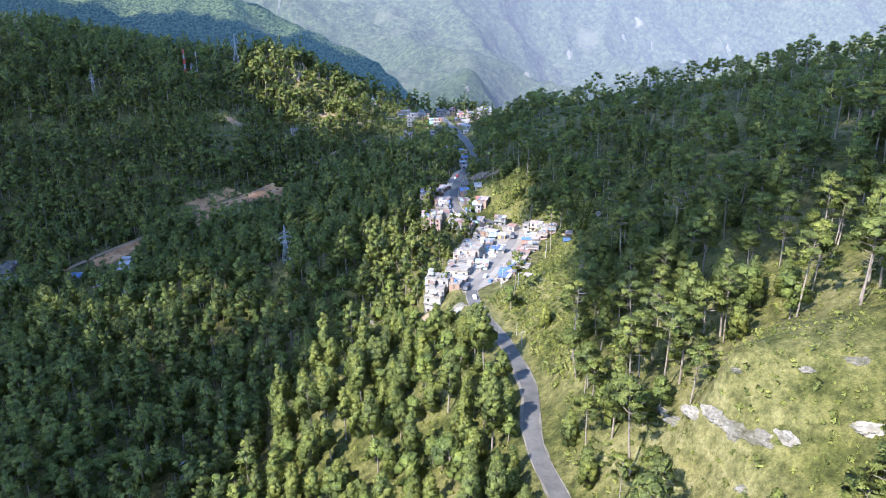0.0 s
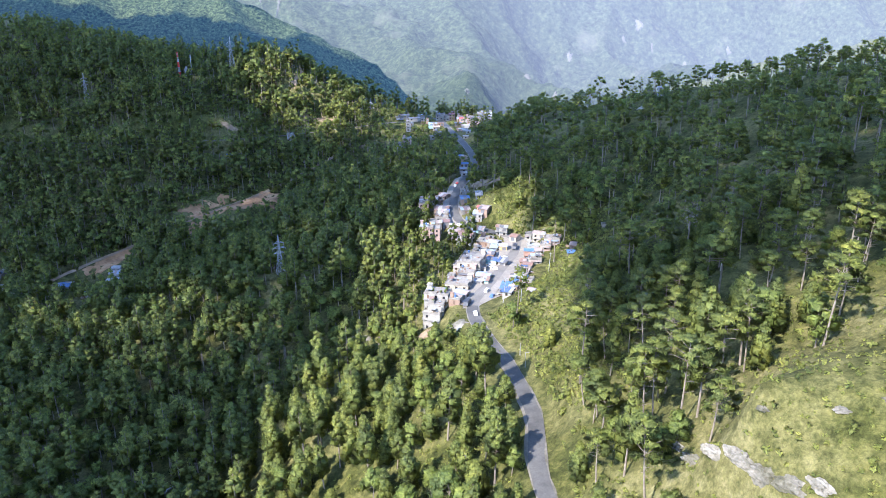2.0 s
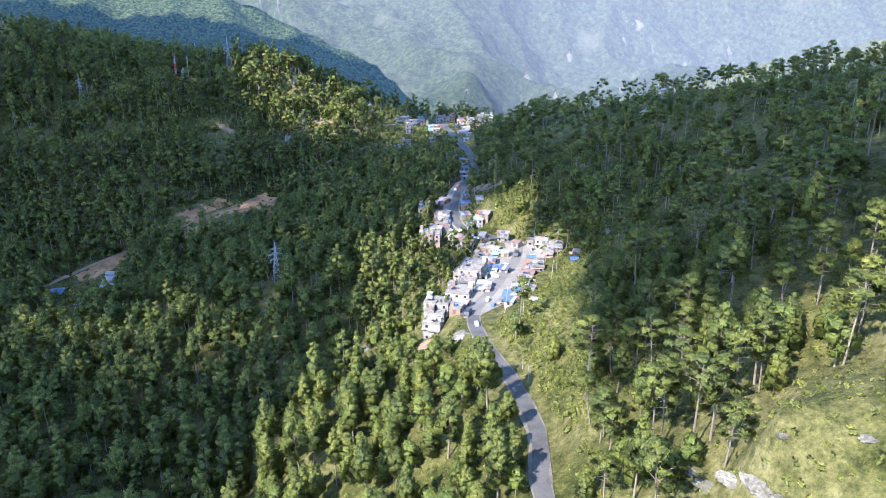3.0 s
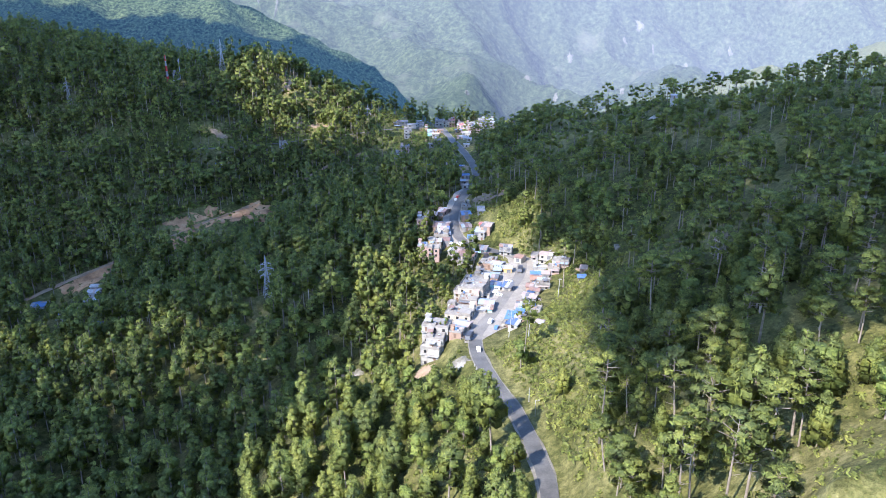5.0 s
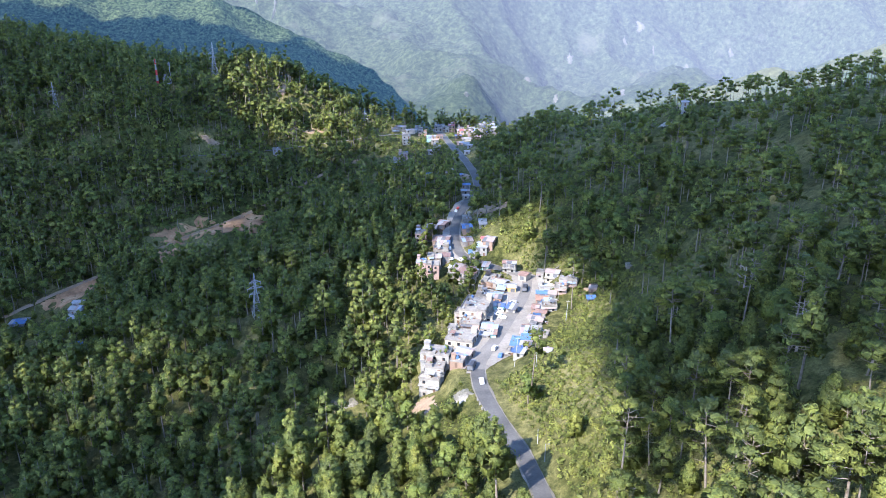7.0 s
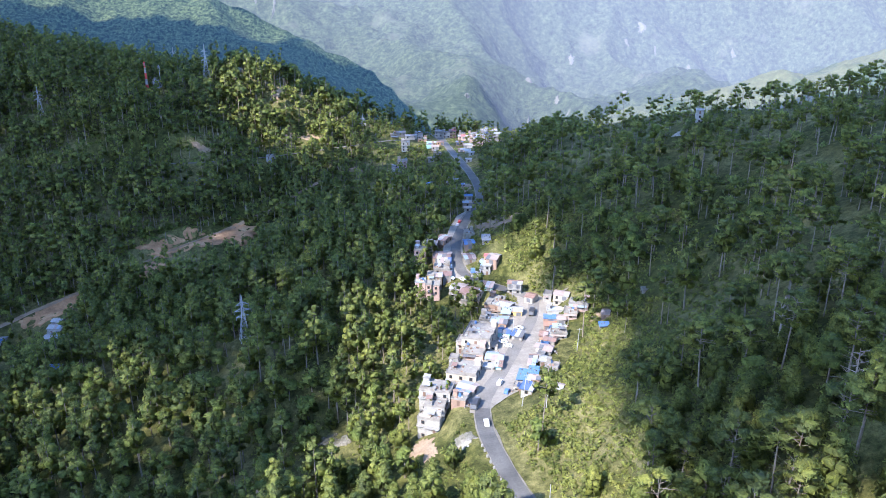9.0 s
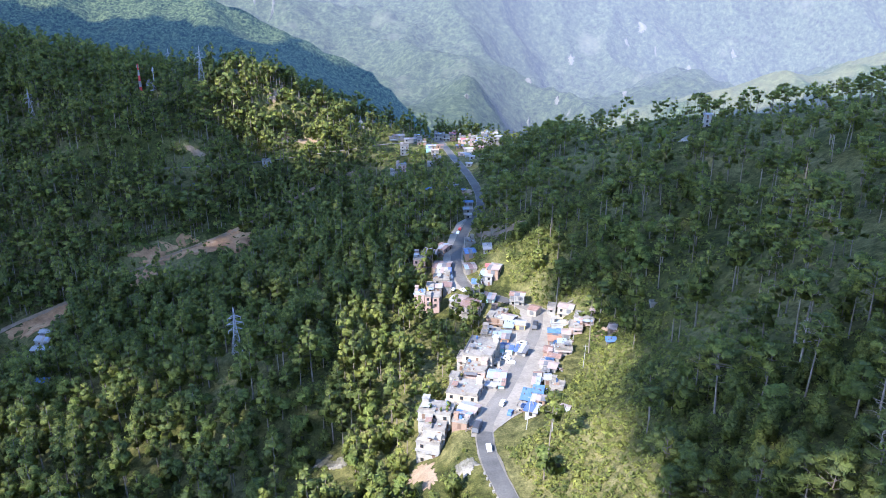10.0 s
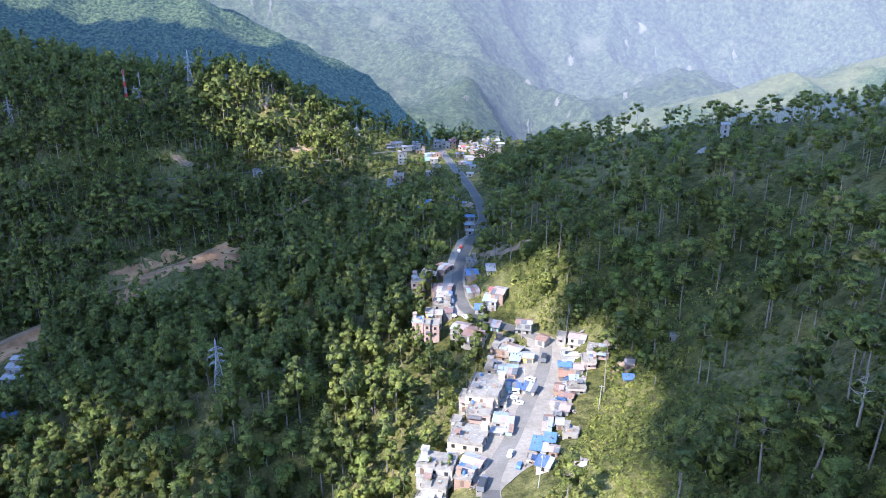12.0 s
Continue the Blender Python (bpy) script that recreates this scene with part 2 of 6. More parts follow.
def raw_mesh(name, verts, quads, mats, index=None, smooth=False, clump=None):
    """A mesh from arrays of vertices and four-cornered faces."""
    me = bpy.data.meshes.new(name)
    n, k = len(verts), len(quads)
    me.vertices.add(n)
    me.vertices.foreach_set("co", np.asarray(verts, np.float32).ravel())
    me.loops.add(4 * k)
    me.loops.foreach_set("vertex_index", np.asarray(quads, np.int32).ravel())
    me.polygons.add(k)
    me.polygons.foreach_set("loop_start", np.arange(0, 4 * k, 4, dtype=np.int32))
    if index is not None:
        me.polygons.foreach_set("material_index", np.asarray(index, np.int32))
    me.polygons.foreach_set("use_smooth", np.full(k, smooth))
    for m in mats:
        me.materials.append(m)
    if clump is not None:
        me.attributes.new("clump", "FLOAT_VECTOR", "POINT").data.foreach_set("vector", np.asarray(clump, np.float32).ravel())
    me.update(calc_edges=True)
    return me


def rod(p, q, r0, r1, sides=5):
    """A tapered stick from p to q: its corners and faces."""
    p, q = np.array(p, float), np.array(q, float)
    w = (q - p) / np.linalg.norm(q - p)
    a = np.cross(w, [0.31, 0.92, 0.2])
    a /= np.linalg.norm(a)
    b = np.cross(w, a)
    k = np.arange(sides) * 2 * math.pi / sides
    ring = np.cos(k)[:, None] * a + np.sin(k)[:, None] * b
    v = np.concatenate([p + ring * r0, q + ring * r1])
    i = np.arange(sides)
    return v, np.stack([i, (i + 1) % sides, (i + 1) % sides + sides, i + sides], 1)


def joined(pieces):
    vs, qs, n = [], [], 0
    for v, q in pieces:
        vs.append(v)
        qs.append(q + n)
        n += len(v)
    return np.concatenate(vs), np.concatenate(qs)


def sheet(name, xs, ys, zs, mat, smooth=True):
    nx, ny = len(xs), len(ys)
    gx, gy = np.meshgrid(xs, ys)
    verts = np.stack([gx, gy, zs(gx, gy)], -1).reshape(-1, 3)
    i = (np.arange(ny - 1)[:, None] * nx + np.arange(nx - 1)).ravel()
    return raw_mesh(name, verts, np.stack([i, i + 1, i + nx + 1, i + nx], 1), [mat], smooth=smooth)


def steps(a, b, s):
    return np.linspace(a, b, int(round((b - a) / s)) + 1)


xs = np.r_[-2600, -2000, -1500, -1150, steps(-900, -530, 30), steps(-510, -154, 6), steps(-150, 150, 3.0), steps(154, 400, 6), steps(430, 900, 30), 1150, 1500, 2000, 2600]
ys = np.r_[-2600, -2000, -1500, steps(-1100, 100, 50), steps(120, 560, 2.8), steps(564, 960, 4.5), steps(980, 1600, 25), 1800, 2200, 2800, 3600, 4700]
tagged(new("ground", sheet("ground", xs, ys, height, GROUND)), "steep green hillside of grass and scrub around a valley", "ground", kind="structure")


def ribbon(name, line, width, lift, mat, edge=0.0, seed=0, taper=0):
    """A strip along a line, with an uneven edge; over its first and last taper steps it narrows."""
    p = np.array(line)
    t = np.gradient(p[:, :2], axis=0)
    t /= np.linalg.norm(t, axis=1)[:, None]
    side = np.stack([t[:, 1], -t[:, 0]], 1)
    n = np.arange(len(p))
    cols = []
    for k, u in enumerate(np.linspace(-1, 1, 5)):
        ends = np.clip(np.minimum(n + 1, len(p) - n) / taper, 0.25, 1) if taper else np.ones(len(p))
        w = width / 2 * u * ends + (edge * np.sign(u) * (fbm(n * 1.0, n * 0 + 9.0 * (u > 0), 3.0, 3, seed)) if abs(u) == 1 else 0)
        xy = p[:, :2] + side * np.reshape(w, (-1, 1) if np.ndim(w) else (1,))
        cols.append(np.c_[xy, p[:, 2] + lift - 0.06 * abs(u) ** 2])
    verts = np.stack(cols, 1).reshape(-1, 3)
    i = (np.arange(len(p) - 1)[:, None] * 5 + np.arange(4)).ravel()
    return new(name, raw_mesh(name, verts, np.stack([i, i + 1, i + 6, i + 5], 1), [mat], smooth=True))


for stretch, mat, words in ((ROAD[ROAD[:, 1] <= 351], ASPHALT, "grey two-lane asphalt hill road with dusty edges"),
                            (ROAD[(ROAD[:, 1] > 348) & (ROAD[:, 1] < 474) & (ROAD[:, 0] > 14)], STREET, "pale dusty village street"),
                            (ROAD[(ROAD[:, 1] > 470) & ((ROAD[:, 0] < 40) | (ROAD[:, 1] > 500))], ASPHALT, "grey two-lane asphalt hill road with dusty edges")):
    tagged(ribbon("road", stretch, 5.6, 0.34 if mat is STREET else 0.45, mat, 0.3), words, "road", kind="structure")
tagged(ribbon("road_shoulder", ROAD[(ROAD[:, 1] < 346)], 7.0, 0.34, VERGE, 0.9, 5), "pale dusty gravel shoulder beside the road", "road shoulder", kind="structure")
tagged(ribbon("road_shoulder", ROAD[(ROAD[:, 1] > 472) & ((ROAD[:, 0] < 40) | (ROAD[:, 1] > 500))], 7.0, 0.34, VERGE, 0.9, 5), "pale dusty gravel shoulder beside the road", "road shoulder", kind="structure")
tagged(ribbon("hill_road", HILL_ROAD, 3.8, 0.3, VERGE, 0.5, 8), "narrow pale road cut into the wooded hillside", "road", kind="structure")
tagged(ribbon("dirt_track", LOWER_ROAD, 5.0, 0.3, EARTH, 1.2, 11), "brown dirt track crossing the wooded slope", "track", kind="structure")


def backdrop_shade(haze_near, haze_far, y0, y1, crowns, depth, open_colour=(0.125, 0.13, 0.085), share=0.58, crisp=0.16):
    """Woods too far off to tell trees apart, with blue haze painted as emission, growing with distance."""
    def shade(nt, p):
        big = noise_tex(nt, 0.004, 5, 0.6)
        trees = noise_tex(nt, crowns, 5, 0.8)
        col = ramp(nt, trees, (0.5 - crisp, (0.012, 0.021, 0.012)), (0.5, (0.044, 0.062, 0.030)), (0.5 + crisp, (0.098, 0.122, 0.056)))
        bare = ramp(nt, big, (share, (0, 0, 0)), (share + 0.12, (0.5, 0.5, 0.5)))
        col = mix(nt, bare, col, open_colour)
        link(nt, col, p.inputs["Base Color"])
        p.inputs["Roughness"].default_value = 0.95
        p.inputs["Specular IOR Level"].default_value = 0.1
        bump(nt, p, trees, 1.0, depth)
        haze_glow(nt, p, haze_near, haze_far, y0, y1)
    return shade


def haze_glow(nt, p, haze_near, haze_far, y0, y1):
    # Stands in for haze: bluish emission added by distance, though nothing here glows.
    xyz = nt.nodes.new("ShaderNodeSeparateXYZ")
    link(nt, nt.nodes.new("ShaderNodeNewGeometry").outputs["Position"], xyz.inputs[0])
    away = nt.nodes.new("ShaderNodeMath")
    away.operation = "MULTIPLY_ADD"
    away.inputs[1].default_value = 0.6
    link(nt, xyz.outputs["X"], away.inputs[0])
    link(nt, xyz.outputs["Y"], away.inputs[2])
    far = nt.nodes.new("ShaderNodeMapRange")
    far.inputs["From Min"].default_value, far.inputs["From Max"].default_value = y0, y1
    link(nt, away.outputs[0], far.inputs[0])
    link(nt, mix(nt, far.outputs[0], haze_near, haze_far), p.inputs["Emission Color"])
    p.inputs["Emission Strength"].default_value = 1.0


# Both woods carry painted haze in their emission.
FAR_WOODS = material("distant_mountain_painted_haze", backdrop_shade((0.006, 0.011, 0.021), (0.080, 0.088, 0.132), 2200, 5300, 0.04, 18.0, crisp=0.2))
MID_WOODS = material("wooded_hill_painted_haze", backdrop_shade((0.004, 0.010, 0.024), (0.008, 0.019, 0.037), 800, 1700, 0.18, 3.0, crisp=0.10))


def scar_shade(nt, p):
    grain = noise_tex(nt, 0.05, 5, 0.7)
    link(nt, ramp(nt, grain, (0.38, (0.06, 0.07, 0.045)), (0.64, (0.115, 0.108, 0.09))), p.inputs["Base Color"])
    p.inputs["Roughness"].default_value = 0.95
    # The scar takes the mountain's painted haze as emission too.
    haze_glow(nt, p, (0.006, 0.011, 0.021), (0.080, 0.088, 0.132), 2200, 5300)


SCAR = material("pale_scar_painted_haze", scar_shade)


def ridged(x, y, size, octaves, seed):
    out, amp = np.zeros_like(x), 1.0
    for k in range(octaves):
        out += amp * (0.5 - np.abs(2 * value_noise(x / size * 2 ** k + 5.3 * k, y / size * 2 ** k, seed + k)))
        amp *= 0.5
    return out


def mountain_height(x, y):
    near = np.interp(y, [1500, 2300, 2800, 3400, 4000, 4700, 4900], [-520, -380, -300, -225, -150, 40, 190])
    away = np.interp(y, [1500, 2800, 4050, 4400, 4700, 4900], [-560, -500, -440, -330, -80, 190])
    f = np.clip((x / y - 0.03) / 0.12, 0, 1)
    f = f * f * (3 - 2 * f)
    base = near * (1 - f) + away * f + np.interp(x, [-2500, -900, -300, 0], [160, 90, 20, 0])
    grow = np.clip((y - 2200) / 900, 0.1, 1)
    return base + grow * ((ridged(x * 0.9 + y * 0.45, y * 0.5 - x * 0.25, 900, 2, 31) - 0.3) * 290 + ridged(x * 0.8 + y * 0.3, y * 0.8 - x * 0.3, 420, 4, 57) * 135) + fbm(x, y, 60, 3, 5) * 26


def hill_height(x, y):
    crest = np.interp(x, [-1200, -800, -466, -330, -220, -120, -20, 80], [215, 155, 108, 74, 38, -38, -118, -230])
    return crest - 0.42 * np.abs(y - 1480) - np.clip(1480 - y, 0, 400) * 0.05 + ridged(x, y, 260, 4, 77) * 34 + fbm(x, y, 40, 3, 6) * 9 + fbm(x, y, 13, 2, 16) * 3.5


def ridge_height(x, y):
    crest = np.interp(x, [150, 216, 326, 434, 532, 678, 791, 1000, 1400], [-150, -118, -98, -69, -45, -22, 2, 40, 90])
    return crest - 0.30 * np.abs(y - 1500) + ridged(x, y, 180, 4, 91) * 26 + fbm(x, y, 30, 3, 12) * 6 - 12


# Paler haze is put into this ridge's emission.
NEXT_RIDGE = material("dry_ridge_painted_haze", backdrop_shade((0.026, 0.036, 0.050), (0.046, 0.058, 0.078), 1500, 2400, 0.10, 5.0, (0.16, 0.15, 0.085), 0.40))
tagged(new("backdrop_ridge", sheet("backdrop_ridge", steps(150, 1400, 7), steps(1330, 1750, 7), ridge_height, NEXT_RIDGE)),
       "sunlit dry grassy ridge with painted haze beyond the dark hill", "hill", kind="structure")
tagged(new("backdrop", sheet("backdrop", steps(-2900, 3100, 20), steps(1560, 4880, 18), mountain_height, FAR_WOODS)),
       "blue-green wooded mountains with painted haze across the valley", "mountain", kind="structure")
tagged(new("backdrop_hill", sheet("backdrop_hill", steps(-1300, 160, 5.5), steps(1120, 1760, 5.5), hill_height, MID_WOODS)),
       "dark wooded hill across the side valley, with painted blue haze", "hill", kind="structure")



def scar(x, y, wide, long, turn, seed):
    """A bare slide lying on the mountainside, ragged at its edge."""
    rng = np.random.default_rng(seed)
    rings, spokes = 5, 36
    a = np.arange(spokes) * 2 * math.pi / spokes
    edge = 1 + rng.uniform(-0.42, 0.35, spokes) + 0.35 * np.sin(2 * a + rng.uniform(0, 6)) + 0.15 * np.sin(3 * a + rng.uniform(0, 6))
    r = np.repeat(np.linspace(0.02, 1, rings)[:, None], spokes, 1) * edge
    u, v = r * np.cos(a) * wide, r * np.sin(a) * long
    c, s = math.cos(turn), math.sin(turn)
    px, py = x + u * c - v * s, y + u * s + v * c
    pz = mountain_height(px.ravel(), py.ravel()) + 7 - 14 * (np.linspace(0, 1, rings)[:, None] ** 3 * np.ones(spokes)).ravel()
    quads = [(i * spokes + j, i * spokes + (j + 1) % spokes, (i + 1) * spokes + (j + 1) % spokes, (i + 1) * spokes + j) for i in range(rings - 1) for j in range(spokes)]
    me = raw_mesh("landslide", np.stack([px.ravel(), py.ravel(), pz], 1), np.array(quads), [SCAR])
    tagged(new("landslide", me), "pale bare landslide scar with painted haze on the wooded mountainside", "landslide", kind="structure")


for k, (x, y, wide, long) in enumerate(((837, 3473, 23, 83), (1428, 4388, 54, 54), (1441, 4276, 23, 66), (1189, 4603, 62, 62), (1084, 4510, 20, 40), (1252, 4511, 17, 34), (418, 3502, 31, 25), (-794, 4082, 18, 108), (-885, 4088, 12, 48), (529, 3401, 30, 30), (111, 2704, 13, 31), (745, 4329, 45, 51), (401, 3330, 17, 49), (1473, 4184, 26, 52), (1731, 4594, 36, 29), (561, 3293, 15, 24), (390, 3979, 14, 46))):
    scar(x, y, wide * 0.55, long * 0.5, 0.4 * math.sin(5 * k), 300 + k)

# ---- unseen clouds over and behind the valley, added to shade the ground ----
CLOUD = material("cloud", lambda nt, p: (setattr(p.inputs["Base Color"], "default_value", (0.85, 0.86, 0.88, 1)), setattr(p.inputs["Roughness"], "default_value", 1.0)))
# Gaps (ax, ay, bx, by, radius, openness) placed where the ground should be sunlit.
SUNLIT_GAPS = [(25, 350, 50, 440, 36, 1.0), (48, 292, 68, 400, 20, 1.0), (70, 210, 190, 246, 55, 1.0), (95, 290, 188, 300, 22, 0.35), (62, 285, 80, 330, 16, 0.8), (40, 160, 110, 200, 60, 1.0), (-85, 205, -15, 330, 48, 1.0), (-15, 200, 10, 320, 60, 1.0),
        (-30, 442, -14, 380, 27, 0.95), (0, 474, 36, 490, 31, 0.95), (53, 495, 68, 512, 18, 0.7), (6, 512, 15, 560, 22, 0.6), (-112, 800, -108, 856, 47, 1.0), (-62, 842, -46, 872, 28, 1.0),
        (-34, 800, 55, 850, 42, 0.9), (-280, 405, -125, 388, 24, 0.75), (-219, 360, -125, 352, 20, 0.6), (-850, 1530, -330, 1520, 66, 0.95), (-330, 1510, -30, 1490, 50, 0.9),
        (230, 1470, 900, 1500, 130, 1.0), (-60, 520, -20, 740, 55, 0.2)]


def shading_clouds():
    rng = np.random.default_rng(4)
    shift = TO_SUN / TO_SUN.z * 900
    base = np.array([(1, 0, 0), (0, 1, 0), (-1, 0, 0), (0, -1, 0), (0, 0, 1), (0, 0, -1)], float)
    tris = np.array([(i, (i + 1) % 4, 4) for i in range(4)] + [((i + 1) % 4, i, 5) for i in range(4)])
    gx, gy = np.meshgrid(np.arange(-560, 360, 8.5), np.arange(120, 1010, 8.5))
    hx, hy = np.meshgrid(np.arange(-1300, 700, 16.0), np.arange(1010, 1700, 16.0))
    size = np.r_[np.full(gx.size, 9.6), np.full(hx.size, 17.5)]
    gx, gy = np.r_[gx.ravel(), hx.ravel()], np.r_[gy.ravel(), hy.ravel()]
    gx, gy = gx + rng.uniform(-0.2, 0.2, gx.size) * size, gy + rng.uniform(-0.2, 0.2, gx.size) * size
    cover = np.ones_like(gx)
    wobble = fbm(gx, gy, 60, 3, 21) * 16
    for ax, ay, bx, by, wide, open_ in SUNLIT_GAPS:
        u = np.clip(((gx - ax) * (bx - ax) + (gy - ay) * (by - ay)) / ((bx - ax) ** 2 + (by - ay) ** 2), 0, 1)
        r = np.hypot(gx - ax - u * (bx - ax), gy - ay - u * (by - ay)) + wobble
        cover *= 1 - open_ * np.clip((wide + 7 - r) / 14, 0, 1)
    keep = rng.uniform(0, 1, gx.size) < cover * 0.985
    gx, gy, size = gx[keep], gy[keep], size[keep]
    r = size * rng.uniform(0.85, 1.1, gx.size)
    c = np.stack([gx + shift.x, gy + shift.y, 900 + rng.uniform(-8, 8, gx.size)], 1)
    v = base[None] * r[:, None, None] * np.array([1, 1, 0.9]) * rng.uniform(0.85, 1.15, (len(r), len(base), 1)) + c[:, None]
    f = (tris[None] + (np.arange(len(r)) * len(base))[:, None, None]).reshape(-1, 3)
    me = bpy.data.meshes.new("shading_clouds")
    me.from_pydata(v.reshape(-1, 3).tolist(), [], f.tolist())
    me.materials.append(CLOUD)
    tagged(new("shading_clouds", me), "unseen broken white cumulus cloud bank placed to shade the valley", "cloud", kind="stuff")


shading_clouds()

# ---- village: materials ----
def painted(name, colour, stain=0.35, rough=0.8):
    dirty = tuple(c * 0.45 + 0.04 for c in colour)
    def shade(nt, p):
        blot = noise_tex(nt, 0.5, 6, 0.7)
        col = mix(nt, ramp(nt, blot, (0.42, (0, 0, 0)), (0.72, (stain, stain, stain))), colour, dirty)
        streak = noise_tex(nt, 0.17, 5, 0.8)
        col = mix(nt, ramp(nt, streak, (0.50, (0, 0, 0)), (0.68, (stain * 0.8,) * 3)), col, tuple(c * 0.3 + 0.02 for c in colour))
        grain = noise_tex(nt, 5.0, 4, 0.7)
        col = mix(nt, 0.35, col, ramp(nt, grain, (0.3, (0.6, 0.58, 0.55)), (0.65, (1, 1, 1))), "MULTIPLY")
        link(nt, col, p.inputs["Base Color"])
        p.inputs["Roughness"].default_value = rough
        bump(nt, p, grain, 0.25, 0.05)
    return material(name, shade)


def tin(name, colour, stain_colour, stain=0.5, metal=0.0):
    def shade(nt, p):
        blot = noise_tex(nt, 0.55, 6, 0.75)
        col = mix(nt, ramp(nt, blot, (0.40, (0, 0, 0)), (0.66, (stain, stain, stain))), colour, stain_colour)
        w = nt.nodes.new("ShaderNodeTexWave")
        w.inputs["Scale"].default_value = 2.2
        w.inputs["Distortion"].default_value = 0.0
        link(nt, nt.nodes.new("ShaderNodeTexCoord").outputs["Object"], w.inputs["Vector"])
        col = mix(nt, 0.35, col, ramp(nt, w.outputs["Fac"], (0.2, (0.55, 0.55, 0.55)), (0.6, (1, 1, 1))), "MULTIPLY")
        link(nt, col, p.inputs["Base Color"])
        p.inputs["Roughness"].default_value, p.inputs["Metallic"].default_value = 0.55, metal
        bump(nt, p, w.outputs["Fac"], 0.5, 0.05)
    return material(name, shade)


WHITE = painted("white_paint", (0.34, 0.33, 0.305), 0.95)
CONCRETE = painted("weathered_concrete", (0.26, 0.243, 0.215), 1.0)
BRICK = painted("brown_brick_wall", (0.28, 0.19, 0.14), 0.5)
PINK = painted("pale_pink_plaster", (0.40, 0.29, 0.25), 0.5)
YELLOW = painted("yellow_paint", (0.52, 0.38, 0.15), 0.3)
TURQUOISE = painted("turquoise_paint", (0.36, 0.60, 0.56), 0.3)
ORANGE = painted("orange_plaster", (0.40, 0.25, 0.16), 0.5)
CREAM = painted("cream_plaster", (0.42, 0.38, 0.315), 0.6)
BLUE = tin("bright_blue_sheet", (0.055, 0.145, 0.34), (0.22, 0.26, 0.32))
NAVY = tin("deep_blue_sheet", (0.045, 0.095, 0.25), (0.16, 0.19, 0.27))
SKY = tin("faded_blue_sheet", (0.25, 0.32, 0.41), (0.30, 0.32, 0.34))
ZINC = tin("zinc_sheet", (0.36, 0.37, 0.38), (0.22, 0.18, 0.15), 0.45, 0.2)
SLATE = tin("dark_grey_sheet", (0.10, 0.11, 0.13), (0.20, 0.18, 0.16))
RUST = tin("rusty_sheet", (0.20, 0.115, 0.085), (0.34, 0.28, 0.25))
RUSTDARK = tin("dark_rusty_sheet", (0.15, 0.095, 0.085), (0.30, 0.22, 0.19))
RUSTGREY = tin("weathered_sheet", (0.32, 0.27, 0.25), (0.20, 0.13, 0.10))
RED = tin("red_sheet", (0.42, 0.09, 0.09), (0.30, 0.16, 0.14))
ORANGEROOF = tin("orange_sheet", (0.27, 0.15, 0.095), (0.30, 0.23, 0.19))
SKYROOF = painted("pale_blue_terrace", (0.36, 0.42, 0.47), 0.5)
GLASS = material("window_glass", lambda nt, p: (setattr(p.inputs["Base Color"], "default_value", (0.025, 0.03, 0.035, 1)), setattr(p.inputs["Roughness"], "default_value", 0.12)))
TIMBER = painted("dark_timber", (0.16, 0.10, 0.07), 0.4)
RUBBER = painted("black_rubber", (0.03, 0.03, 0.03), 0.2)
STEEL = painted("galvanised_steel", (0.34, 0.345, 0.345), 0.3, 0.5)
TANK_BLACK = painted("black_plastic_tank", (0.04, 0.04, 0.045), 0.2, 0.5)
CAR_WHITE = painted("white_car_paint", (0.78, 0.78, 0.78), 0.08, 0.3)
CAR_GREY = painted("grey_truck_paint", (0.13, 0.14, 0.16), 0.3, 0.5)
CAR_RED = painted("red_car_paint", (0.45, 0.06, 0.05), 0.1, 0.3)
CAR_BLUE = painted("blue_car_paint", (0.08, 0.16, 0.38), 0.1, 0.3)
RED_BAND = painted("red_mast_paint", (0.55, 0.06, 0.05), 0.2)

HUTS = []


def part(name, bm, mat, parent, label="", at=None):
    """Links a bmesh, or a mesh, as one object under a thing or a part."""
    if isinstance(bm, bmesh.types.BMesh):
        me = bpy.data.meshes.new(name)
        bm.to_mesh(me)
        bm.free()
        me.materials.append(mat)
    else:
        me = bm
    ob = new(name, me)
    ob.parent = parent
    if at is not None:
        ob.matrix_local = at
    return tagged(ob, label)


def box(bm, x0, x1, y0, y1, z0, z1, bevel=0.0):
    made = bmesh.ops.create_cube(bm, size=1, matrix=Matrix.Translation(((x0 + x1) / 2, (y0 + y1) / 2, (z0 + z1) / 2)) @ Matrix.Diagonal((x1 - x0, y1 - y0, z1 - z0, 1)))
    if bevel:
        bmesh.ops.bevel(bm, geom=list({e for v in made["verts"] for e in v.link_edges}), offset=bevel, segments=1, affect="EDGES")
    return bm


def boxes(*rows):
    bm = bmesh.new()
    for row in rows:
        box(bm, *row)
    return bm


def as_mesh(name, bm, mat):
    me = bpy.data.meshes.new(name)
    bm.to_mesh(me)
    bm.free()
    me.materials.append(mat)
    return me


def tube(bm, p, q, r0, r1, sides=8):
    w = Vector(q) - Vector(p)
    m = Matrix.Translation((Vector(p) + Vector(q)) / 2) @ w.to_track_quat("Z", "Y").to_matrix().to_4x4()
    bmesh.ops.create_cone(bm, cap_ends=True, segments=sides, radius1=r0, radius2=r1, depth=w.length, matrix=m)
    return bm


